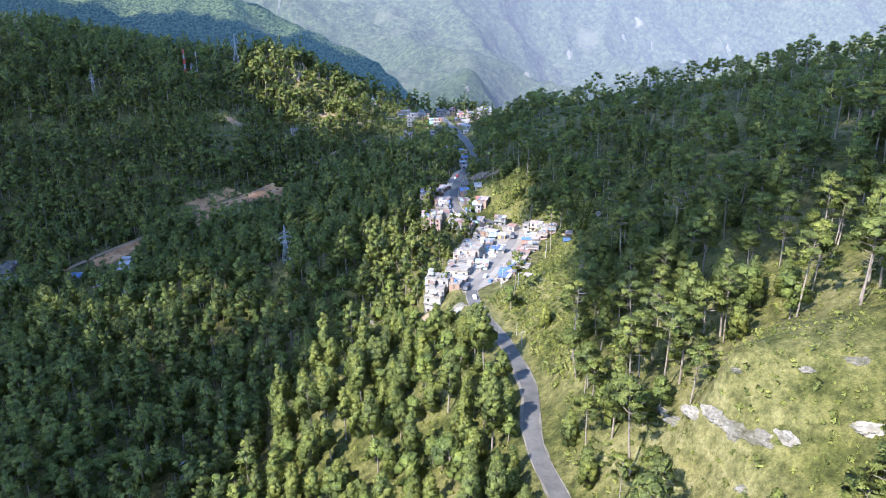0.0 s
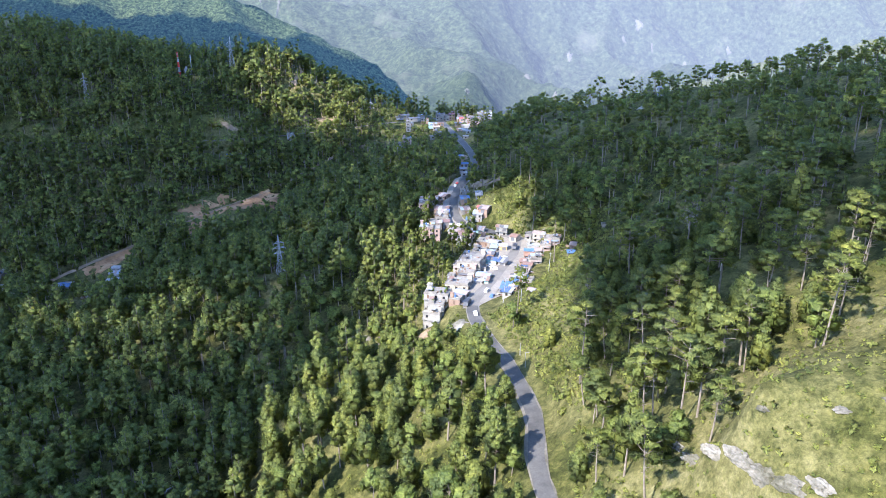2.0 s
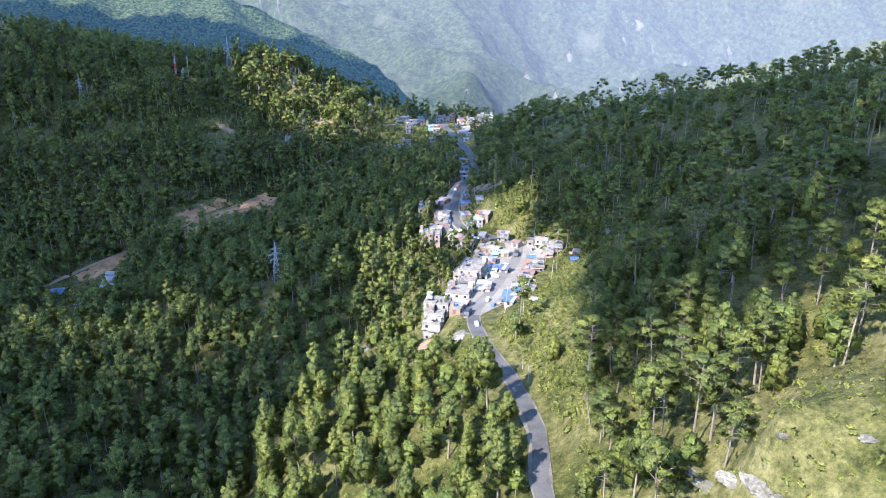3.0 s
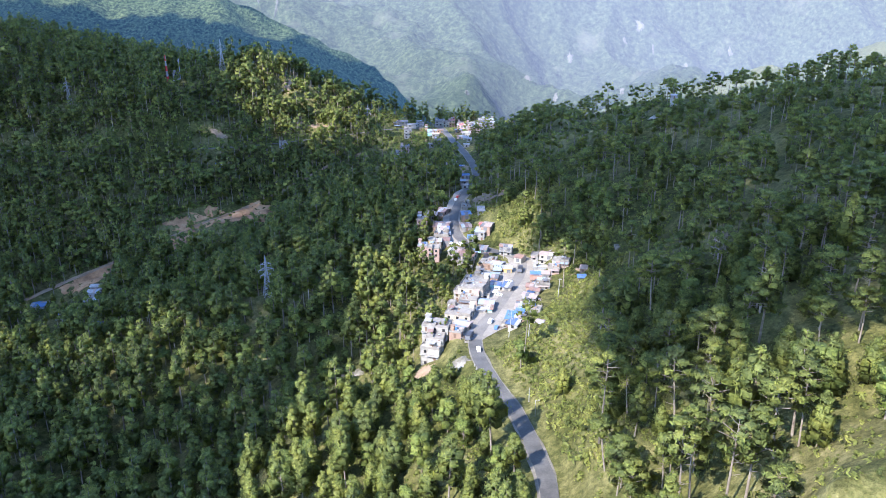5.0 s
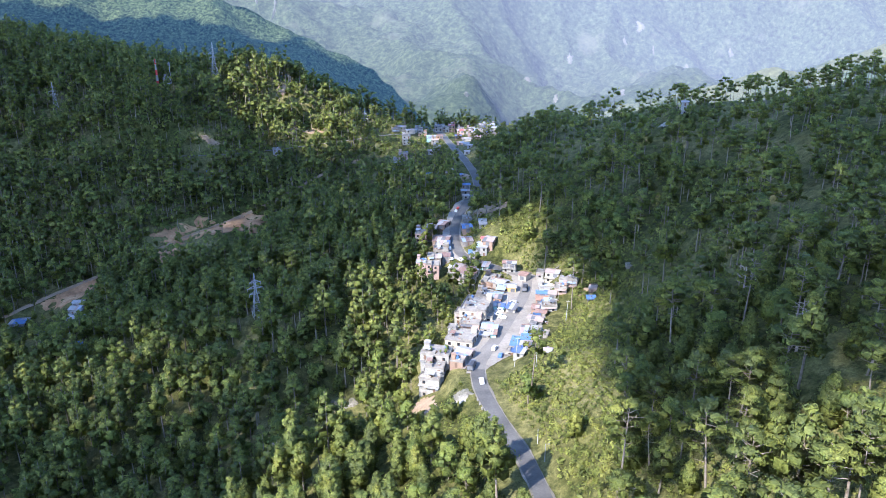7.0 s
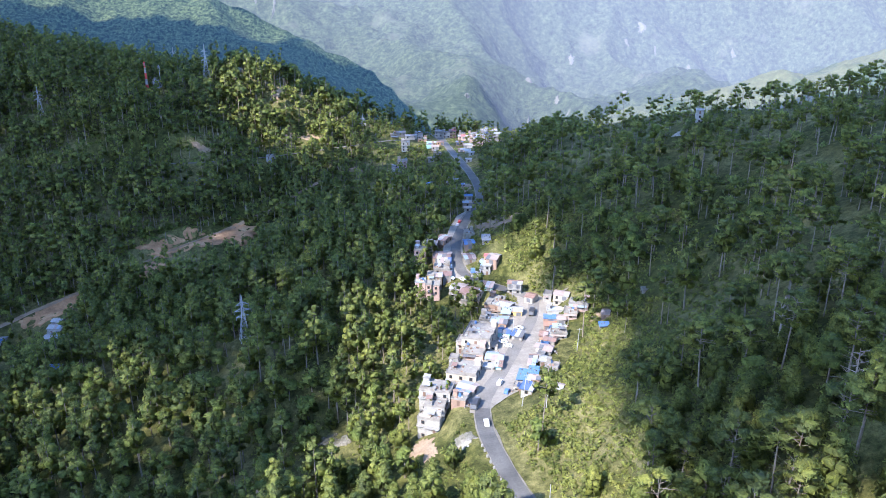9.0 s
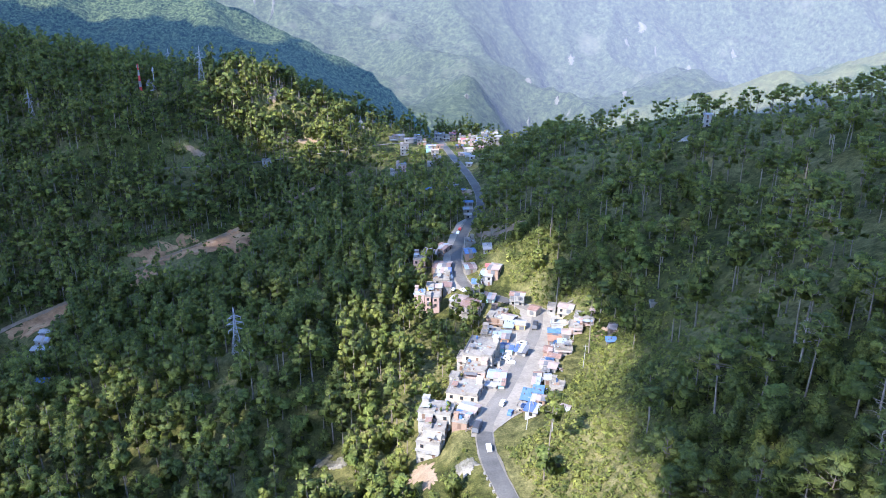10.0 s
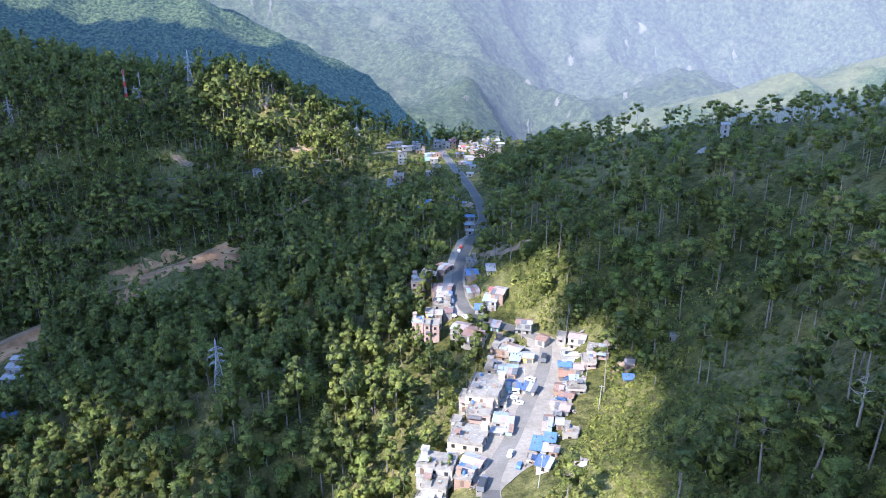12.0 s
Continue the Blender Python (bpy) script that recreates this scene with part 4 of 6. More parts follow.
house(35.1, 372.6, -2.1, 5.0, 5.8, 3.0, -18, "lean", WHITE, BLUE, "market stall under a wide bright blue sheet roof")
house(38.6, 364.9, 1.7, 2.9, 3.8, 2.6, -18, "tin", BRICK, RUSTGREY, "stone hut with patched roof")
house(34.3, 356.5, 2.5, 4.4, 3.9, 2.8, -28, "lean", WHITE, NAVY, "stall under crumpled deep blue tarpaulin")
house(31.5, 365.9, -2.1, 2.9, 3.7, 2.6, -20, "flat", WHITE, CONCRETE, "small white roadside kiosk")
house(45.6, 355, 3.5, 3.2, 4.3, 3.0, -25, "tin", CONCRETE, RUSTGREY, "lone hut with patched tin roof among bushes")
house(22.1, 614.3, 2.6, 6.6, 5.4, 3.0, 4, "tin", WHITE, BLUE, "roadside shop with blue tin roof")
house(21.4, 599.4, 2.2, 5.8, 4.7, 3.0, 4, "tin", CONCRETE, SKY, "roadside hut with faded blue roof")
house(21.2, 588.7, 1.8, 4.4, 3.6, 3.0, 4, "tin", WHITE, ZINC, "roadside hut with pale zinc roof")
house(-3, 674, -4.8, 9.4, 6.0, 6.0, 10, "tin", WHITE, BLUE, "long white house with bright blue roof among trees")
house(-9, 661, -5.6, 7.5, 5.3, 3.0, 10, "tin", WHITE, BLUE, "low shed with bright blue roof among trees")
house(11.7, 682, -2.7, 5.6, 4.6, 3.5, -8, "tin", WHITE, RUSTGREY, "white hillside house with brown roof")
house(16, 673.9, -1.6, 3.3, 2.7, 3.0, -8, "tin", CREAM, RUST, "small cream hut with rusty roof")
house(-27.1, 798.2, 0.7, 7.7, 6.3, 9, 4, "flat", WHITE, CONCRETE, "tall white four-storey house on the slope")
house(-28.6, 757.1, -6.7, 8.6, 7.0, 7, 2, "flat", PINK, CONCRETE, "unfinished brick house with open upper bays")
house(-33.1, 751.3, -12.2, 10.2, 8.3, 4, 2, "flat", WHITE, CONCRETE, "white two-storey house with balconies on the slope")
house(-34.5, 722.2, -18.8, 6.5, 5.3, 1, 2, "flat", WHITE, CONCRETE, "low white house half hidden in trees")
house(-34.2, 848.9, -0.3, 9.8, 7.9, 4, 8, "tin", CONCRETE, RUSTGREY, "row of tin-roofed houses at the hill road")
house(-40.4, 846.2, -1.8, 6.8, 5.6, 3.5, 8, "flat", CONCRETE, CONCRETE, "grey house at the hill road")
house(-20.1, 846.8, -3.1, 4.9, 4.0, 3.5, 0, "tin", WHITE, BLUE, "small house with blue roof")
house(-12.1, 836.4, -4.6, 8.6, 7.1, 3, 0, "flat", ORANGE, CONCRETE, "low orange-walled house row")
house(11.7, 865.2, -4.2, 7.0, 5.7, 6, 0, "flat", WHITE, CONCRETE, "white town house with flat roof")
house(27.6, 860.6, -4.5, 7.0, 5.7, 6, 0, "flat", CONCRETE, CONCRETE, "grey town house with roof terrace")
house(38.7, 877.7, -8.3, 9.2, 7.5, 6, 0, "flat", PINK, CONCRETE, "pale pink town house with flat roof")
house(39.9, 805.9, 1.3, 10.1, 8.2, 6, -4, "flat", PINK, CONCRETE, "large pink town house with flat roof")
house(23.2, 810, -2, 6.4, 5.2, 4, -4, "tin", ORANGE, RED, "house with red tin roof")
house(30.5, 795.4, -1.7, 8.2, 6.7, 3, -4, "tin", WHITE, ZINC, "long house with zinc roof")
house(24, 779.1, -2.1, 6.2, 5.0, 3, -4, "tin", PINK, RUST, "house with rusty roof below the town road")
house(28.3, 730.1, 0.7, 4.9, 4.0, 3, -4, "tin", WHITE, ZINC, "hut with zinc roof below the town")
house(-5.2, 805.9, -3.8, 5.5, 4.5, 4, 2, "flat", TURQUOISE, SKYROOF, "pale blue house beside the town road")
house(0.2, 797.8, -3.4, 6.8, 5.6, 4, 2, "tin", CONCRETE, RUSTGREY, "house with brown tin roof")
house(2, 770.9, -3.8, 7.0, 5.7, 4, 2, "flat", CONCRETE, CONCRETE, "grey concrete house beside trees")
house(-3.6, 758.3, -4.8, 5.2, 4.2, 4, 2, "tin", WHITE, ZINC, "white house with zinc roof")
house(4, 868, -3.5, 8, 7, 6, 0, "flat", WHITE, CONCRETE, "white town house with flat terrace roof")
house(26.7, 851, -5.0, 7, 6, 4, 0, "tin", PINK, RED, "town house with red tin roof on the saddle")
house(34, 849, -5.2, 8, 6, 4, -3, "flat", WHITE, CONCRETE, "pale town house at the bazaar")
house(45, 852, -4.6, 8, 6, 4, 2, "tin", CREAM, ZINC, "cream town house with zinc roof")
house(53, 858, -4.5, 8, 7, 5, 0, "flat", WHITE, CONCRETE, "white town house with stained parapet")
house(62, 858, -4.0, 9, 6, 5, 3, "tin", CONCRETE, ZINC, "long grey town house with zinc roof")
house(-24.7, 842, -2.4, 9, 6, 4, 8, "tin", CREAM, RUSTGREY, "long brown-roofed house at the hill road")
house(-16, 853, -3.2, 8, 5, 4, 4, "flat", WHITE, CONCRETE, "white house beside the saddle road")
house(4.9, 816, -3.2, 6.4, 5, 3, 2, "tin", ORANGE, RUST, "orange-walled house with rusty roof")
house(-3, 818, -4.0, 8, 6, 3, 4, "tin", CONCRETE, SKY, "grey house with faded blue roof")
house(31.5, 750, 1.8, 4.8, 4, 3, -4, "tin", WHITE, ZINC, "white hut beside the town road")
house(21.5, 655, -0.5, 3.7, 3, 3, 0, "tin", WHITE, BLUE, "tiny white hut with blue roof")
house(29, 768, -1.0, 5, 4, 3, -4, "lean", WHITE, ZINC, "white lean-to shop below the town")
house(37, 829, -3.4, 7, 6, 4, -4, "flat", PINK, CONCRETE, "pink town house with roof terrace")
house(47, 834, -2.8, 8, 7, 4, -4, "flat", WHITE, CONCRETE, "pale three-storey town house")
house(-139.7, 741.5, 1.8, 7.6, 6.2, 3, 10, "flat", WHITE, CONCRETE, "long white house beside the hill road")
house(-190.8, 708.5, -9.9, 5.8, 4.7, 3, 5, "tin", WHITE, BLUE, "small hut with blue roof on wooded slope")
house(-235.4, 537.4, -53.6, 6.6, 5.4, 3, 0, "tin", WHITE, ZINC, "pale tin-roofed house in the valley")
house(-233.5, 529.7, -55.8, 7.3, 5.2, 3, 0, "tin", WHITE, ZINC, "long pale tin-roofed shed in the valley")
house(-212.5, 482.1, -56, 7.2, 5.7, 3, 0, "tin", WHITE, BLUE, "small hut with blue roof in the valley")
house(-121.6, 289.9, -60, 9.0, 6.1, 3, -20, "tin", CONCRETE, ZINC, "grey tin-roofed shed among trees")
house(-101.8, 283.6, -57.8, 5.5, 4.8, 3, -20, "tin", WHITE, ZINC, "white hut with zinc roof among trees")
house(-112.7, 281.1, -59.1, 4.4, 4.3, 3, -20, "tin", WHITE, SKY, "small pale blue-roofed hut among trees")
house(-331.5, 547.1, -62.6, 11.1, 15.9, 3, 0, "flat", WHITE, CONCRETE, "white valley house with flat roof")
house(-320, 528.2, -65.3, 14.6, 11.8, 3, 10, "tin", WHITE, ZINC, "long pale tin-roofed shed in the valley")
house(-273.7, 532.4, -64.9, 9.5, 9.8, 3, 0, "tin", WHITE, BLUE, "hut with bright blue roof in the valley")
house(-246.4, 507.1, -61.1, 6.3, 6.4, 3, 0, "tin", WHITE, BLUE, "small blue-roofed hut in the valley")
house(-234.4, 531.5, -55, 7.3, 8.3, 3, 0, "tin", WHITE, ZINC, "zinc-roofed hut below the dirt track")
house(-231.4, 522.6, -57.4, 10.9, 6.6, 3, 0, "tin", CONCRETE, ZINC, "long zinc-roofed shed below dirt track")
house(165.6, 579.2, 67, 4.4, 3.6, 8, -10, "tin", WHITE, ZINC, "white watch hut on the ridge")
house(94.5, 420.7, 14.2, 3.7, 3.2, 2, 0, "flat", CONCRETE, CONCRETE, "small concrete water tank on the hillside")
for px, wide, walls_, roof_, words in ((18, 7, BRICK, RED, "town house with dark red front"), (50, 7, CONCRETE, CONCRETE, "grey town house beside trees"),
                                       (59, 8, CONCRETE, SKYROOF, "pale grey town house at the saddle")):
    house(px, 868, -3.0, wide, 9, 6, 0, "flat", walls_, roof_, words)


# ---- yards, shoulders and bare slopes ----
def patch(name, cx, cy, rx, ry, rot, mat, label, category, seed, lift=0.22, kind="structure"):
    """A bare piece of ground with a ragged edge, laid on the slope."""
    rings, spokes = 9, 72
    a = np.arange(spokes) * 2 * math.pi / spokes
    rim = 1 + 0.8 * fbm(np.cos(a) * 4 + 9, np.sin(a) * 4 + seed * 3.1, 1.0, 5, seed)
    rr = (np.arange(rings) / (rings - 1))[:, None] * rim
    u, v = rr * np.cos(a) * rx, rr * np.sin(a) * ry
    c, s = math.cos(radians(rot)), math.sin(radians(rot))
    x, y = cx + c * u - s * v, cy + s * u + c * v
    z = height(x, y) + lift + 0.5 * fbm(x, y, 3.0, 3, seed) * (1 - rr / rim)
    z[-1] -= lift + 0.4
    i, j = np.arange(rings - 1)[:, None] * spokes, np.arange(spokes)
    q = np.stack([i + j, i + (j + 1) % spokes, i + spokes + (j + 1) % spokes, i + spokes + j], -1).reshape(-1, 4)[spokes * 0:]
    return tagged(new(name, raw_mesh(name, np.stack([x, y, z], -1).reshape(-1, 3), q, [mat], smooth=True)), label, category, kind=kind)


street = ROAD[(ROAD[:, 1] > 344) & (ROAD[:, 1] < 470)]
tagged(ribbon("yard", street + np.array([-1.0, 0, 0]), 25.0, 0.28, DUST, 1.6, 15, 8), "pale dusty concrete yard along the village street", "yard", kind="structure")
tagged(ribbon("side_lane", spline([(lx, ly, float(height(lx, ly)[0])) for lx, ly in ((50, 457), (54, 458.5), (58, 458.5), (62, 457), (66, 455))], 1.5), 5.0, 0.45, DUST, 0.6, 17), "pale dirt lane climbing from the bend", "lane", kind="structure")
lane = ROAD[(ROAD[:, 1] > 480) & (ROAD[:, 1] < 600) & (ROAD[:, 0] < 25)]
tagged(ribbon("roadside_yard", lane + np.array([-1.5, 0, 0]), 11.0, 0.28, DUST, 1.2, 19, 5), "dusty roadside strip before the houses", "yard", kind="structure")

patch("landslide", -152, 651, 19, 14, 30, SLIDE, "bare brown landslide scar on the wooded slope", "bare slope", 1)
patch("landslide", -181, 639, 20, 14, 26, SLIDE, "bare brown landslide scar on the wooded slope", "bare slope", 2)
patch("landslide", -200, 626, 14, 14, 35, SLIDE, "bare brown cut beside the dirt track", "bare slope", 3)
patch("landslide", -197, 600, 11, 10, 20, SLIDE, "bare reddish earth below the dirt track", "bare slope", 4)
patch("landslide", -244, 566, 13, 11, 45, SLIDE, "pale earth cut at the track's bend", "bare slope", 5)
patch("landslide", -252, 553, 11, 10, 20, SLIDE, "pale earth cut at the track's bend", "bare slope", 6)
patch("bare_slope", -198, 742, 6, 4, 0, EARTH, "bare tan earth showing on the wooded slope", "bare slope", 7)
patch("bare_slope", -121, 810, 14, 6, 4, EARTH, "bare tan slope under lit pines", "bare slope", 8)
patch("bare_slope", -137, 800, 5, 14, -8, EARTH, "bare tan slope under lit pines", "bare slope", 9)
patch("bare_slope", -149, 833, 5, 9, -20, EARTH, "bare tan streak near the hill top", "bare slope", 10)
patch("bare_slope", -39, 371, 4.5, 2.6, 0, ROCK, "pale rock cliff among bushes", "cliff", 11, 0.8)
patch("bare_slope", -45, 374, 4, 2.4, 15, ROCK, "pale rock cliff among bushes", "cliff", 12, 0.8)
patch("bare_slope", -5.5, 340, 5, 6, 0, EARTH, "eroded tan earth below the white house", "bare slope", 13)
patch("bare_slope", -3, 335, 3, 7, 10, EARTH, "eroded tan earth below the white house", "bare slope", 14)
patch("bare_slope", 9, 330, 4, 4, 10, ROCK, "rubble tipped below the road", "bare slope", 15)
patch("bare_slope", 31, 546, 8, 9, 0, EARTH, "bare brown field beside the road", "bare slope", 16)
patch("bare_slope", 42, 533, 10, 5, 0, EARTH, "bare brown field above the road", "bare slope", 17)
patch("bare_slope", 19, 646, 8, 12, 0, EARTH, "bare brown field below the town road", "bare slope", 18)
patch("bare_slope", 74, 420, 7, 5, 0, EARTH, "bare tan earth beside the pink house", "bare slope", 20)
patch("bare_slope", 151, 569, 5, 3, 20, ROCK, "grey rock on the upper hillside", "bare slope", 21)
patch("bare_slope", -70, 760, 6, 5, 0, EARTH, "bare tan gully on the wooded slope", "bare slope", 22)


def boulder(name, x, y, wide, deep, tall, rot, seed, label):
    """A weathered outcrop: a rough lump with flat faces, sunk into the slope."""
    bm = bmesh.new()
    bmesh.ops.create_icosphere(bm, subdivisions=4, radius=1)
    for v in bm.verts:
        n = noise.noise(v.co * 1.6 + Vector((seed, 0, 0))) * 0.5 + noise.noise(v.co * 5 + Vector((0, seed, 0))) * 0.22 + noise.noise(v.co * 13 + Vector((0, 0, seed))) * 0.08
        v.co *= 1 + n + 0.22 * abs(noise.noise(Vector((v.co.x * 3, v.co.y * 3, v.co.z * 9)) + Vector((seed, seed, 0))))
        v.co = Vector((v.co.x * wide, v.co.y * deep, v.co.z * tall))
    ob = new(name, as_mesh(name, bm, ROCK))
    ob.matrix_world = pose(x, y, float(height(x, y)[0]) - 0.5 * tall, 0, 0, rot)
    return tagged(ob, label, "rock")


for k, (x, y, wide, deep, tall) in enumerate(((64.6, 190, 3.4, 1.1, 1.2), (66.2, 181, 3.6, 1.2, 1.5), (68.2, 173.5, 3.6, 1.3, 1.6), (70.8, 166, 4.2, 1.4, 1.8), (73.6, 159, 4.4, 1.5, 2.0),
                                               (77.0, 153, 4.0, 1.4, 1.8), (80.6, 149.5, 3.0, 1.2, 1.3), (96.4, 142, 4.2, 1.5, 1.6), (88.5, 159.5, 2.0, 0.9, 0.6), (99, 157, 2.6, 1.1, 0.9), (74.9, 167.5, 1.5, 0.8, 0.5),
                                               (71.5, 146.5, 2.0, 0.9, 0.5))):
    boulder("rock_outcrop", x, y, wide, deep * 1.3, tall * 1.05, -66 + 9 * (k % 3) + (40 if k > 6 else 0), k * 3.7, "pale grey rock outcrop on the grassy slope")


# ---- vehicles ----
def wheel_mesh():
    return as_mesh("tyre", tube(bmesh.new(), (-0.11, 0, 0), (0.11, 0, 0), 0.34, 0.34, 16), RUBBER), as_mesh("rim", tube(bmesh.new(), (-0.125, 0, 0), (0.125, 0, 0), 0.19, 0.19, 10), STEEL)


TYRE, RIM = wheel_mesh()
LAMP_GLASS = painted("lamp_glass", (0.7, 0.68, 0.6), 0.05, 0.2)


def prism(profile, half):
    """A side outline (y, z) drawn out to both sides, with softened edges."""
    bm = bmesh.new()
    a = [bm.verts.new((-half, y, z)) for y, z in profile]
    b = [bm.verts.new((half, y, z)) for y, z in profile]
    bm.faces.new(a[::-1])
    bm.faces.new(b)
    n = len(profile)
    for i in range(n):
        bm.faces.new((a[i], b[i], b[(i + 1) % n], a[(i + 1) % n]))
    bmesh.ops.recalc_face_normals(bm, faces=bm.faces)
    bmesh.ops.bevel(bm, geom=list(bm.edges), offset=0.07, segments=2, affect="EDGES")
    return bm


def vehicle(kind, x, y, z, rot, paint, label):
    root = tagged(new(kind), label, "truck" if kind == "truck" else "car", "vehicles in the village")
    root.matrix_world = pose(x, y, z, 0, 0, rot)
    if kind == "truck":
        part("cab", prism([(1.6, 0.6), (3.2, 0.6), (3.25, 1.5), (3.0, 2.5), (1.6, 2.5)], 1.05), paint, root)
        part("cargo_bed", boxes((-1.15, 1.15, -3.3, 1.5, 0.85, 1.0), (-1.15, -1.05, -3.3, 1.5, 1.0, 2.6), (1.05, 1.15, -3.3, 1.5, 1.0, 2.6), (-1.05, 1.05, -3.3, -3.2, 1.0, 2.6), (-1.05, 1.05, 1.4, 1.5, 1.0, 2.7)), paint, root)
        part("canopy", prism([(-3.25, 2.55), (1.45, 2.55), (1.4, 2.9), (-3.2, 2.9)], 1.1), TANK_BLACK, root, "dark canvas canopy")
        part("windscreen", boxes((-0.9, 0.9, 3.12, 3.22, 1.55, 2.3)), GLASS, root)
        axles, half, r = (2.4, -1.6, -2.6), 0.95, 1.4
    else:
        van = kind == "van"
        long = 2.2 if van else 2.0
        part("body", prism([(-long, 0.35), (long, 0.35), (long, 0.85), (long - 0.6, 1.0), (-long, 1.05)], 0.84), paint, root)
        part("cabin", prism([(-long + 0.1, 1.0), (long - 0.7, 1.0), (long - 1.4, 1.75 if van else 1.5), (-long + (0.2 if van else 0.7), 1.75 if van else 1.5)], 0.76), paint, root)
        top = 1.65 if van else 1.42
        for sx in (-1, 1):
            part("side_window", boxes((sx * 0.79 - 0.015, sx * 0.79 + 0.015, -long + 0.9, long - 1.4, 1.1, top)), GLASS, root)
            part("headlight", boxes((sx * 0.6 - 0.16, sx * 0.6 + 0.16, long - 0.06, long + 0.02, 0.6, 0.78)), LAMP_GLASS, root)
        screen = bmesh.new()
        sheet_quad(screen, [(-0.66, long - 0.74, 1.08), (0.66, long - 0.74, 1.08), (0.66, long - 1.33, top + 0.02), (-0.66, long - 1.33, top + 0.02)], 0.03)
        part("windscreen", screen, GLASS, root)
        axles, half, r = (1.3, -1.3), 0.76, 1.0
    for ay in axles:
        for sx in (-1, 1):
            t = part("tyre", TYRE, None, root, at=pose(sx * half, ay, 0.34 * r) @ Matrix.Scale(r, 4))
            part("rim", RIM, None, t)
    return root


def park(kind, x, y, rot, paint, label, lift=0.12):
    d, rz = near_line(ROAD, x, y)
    ground = max(float(height(x, y)[0]), float(rz[0]) - 0.1 if d[0] < 13 else -999)
    vehicle(kind, x, y, ground + (0.32 if d[0] < 2.9 else lift), rot, paint, label)


park("van", 24.8, 369, -22, CAR_WHITE, "white van standing on the village street")
park("truck", 14.2, 350.5, -18, CAR_GREY, "dark grey covered truck at the street side")
park("van", 17.4, 338, 4, CAR_WHITE, "white van on the road below the village")
park("car", 29.4, 408.3, 70, CAR_WHITE, "white car parked in the yard")
park("car", 31.2, 404.5, 75, CAR_WHITE, "white car parked in the yard")
park("van", 30.5, 413, 80, CAR_WHITE, "white van parked in the yard")
park("van", 38.3, 424, 60, CAR_WHITE, "white van parked beside a stall")
park("van", 8.2, 498.6, 0, CAR_WHITE, "white van parked outside the rusty shed")
park("car", 8.2, 484.2, 50, CAR_WHITE, "white car parked at the roadside")
park("van", 14.2, 482.5, 30, CAR_WHITE, "white van standing at the bend")
park("car", 27.8, 474.6, 62, CAR_WHITE, "white car on the road")
park("car", 13.8, 560, -12, CAR_WHITE, "white car parked beside the road")
park("car", 15.4, 566, -14, CAR_RED, "red car parked beside the road")
park("truck", 46.4, 442, -14, CAR_GREY, "dark grey truck at the road bend")
park("car", 26.9, 362, -20, CAR_BLUE, "blue car parked before the stalls")
park("car", 17.6, 640, 80, CAR_WHITE, "white car on the dirt lane below the town")


# ---- guard stones, poles, masts and pylons ----
STONE = as_mesh("guard_stone", box(bmesh.new(), -0.3, 0.3, -0.35, 0.35, -0.3, 0.75, 0.07), WHITE)
marks = ROAD[(ROAD[:, 1] > 288) & (ROAD[:, 1] < 330)]
for p, q in zip(marks, marks[1:]):
    t = Vector((q[0] - p[0], q[1] - p[1], 0)).normalized()
    ob = tagged(new("guard_stone", STONE), "white-painted guard stone at the road's edge", "guard stone", "guard stones along the road")
    ob.matrix_world = pose(p[0] - t.y * 3.5, p[1] + t.x * 3.5, p[2] + 0.1, 0, 0, math.degrees(math.atan2(t.y, t.x)) - 90)


def utility_pole(x, y, tall, lean, arm=True, lamp=False):
    z = float(height(x, y)[0])
    root = tagged(new("street_lamp" if lamp else "utility_pole"), "slim grey steel street lamp beside the road" if lamp else "tall grey utility pole with a cross-arm", "lamp" if lamp else "pole")
    root.matrix_world = pose(x, y, z, 0, lean, 0)
    part("pole", tube(bmesh.new(), (0, 0, -0.6), (0, 0, tall), 0.17, 0.10, 8), STEEL, root)
    if lamp:
        part("arm", tube(bmesh.new(), (0, 0, tall - 0.1), (0.9, 0, tall + 0.1), 0.05, 0.04, 6), STEEL, root)
        part("lamp_head", box(bmesh.new(), 0.7, 1.4, -0.16, 0.16, tall + 0.02, tall + 0.2, 0.04), WHITE, root)
    elif arm:
        part("cross_arm", boxes((-0.9, 0.9, -0.06, 0.06, tall - 0.7, tall - 0.58)), STEEL, root)
        for sx in (-0.8, 0, 0.8):
            part("insulator", tube(bmesh.new(), (sx, 0, tall - 0.58), (sx, 0, tall - 0.35), 0.06, 0.04, 6), WHITE, root)


utility_pole(31, 347, 13.5, 5)
utility_pole(38.5, 339, 8, 2, lamp=True)
utility_pole(33.5, 294, 6, 0, arm=False)
utility_pole(34.5, 284, 7, 0, lamp=True)
utility_pole(60, 396, 11, 3)
utility_pole(35, 418, 9, 0)
utility_pole(60, 420, 9, 4)
utility_pole(39, 463, 9, -3)
utility_pole(-18, 500, 9, 0)


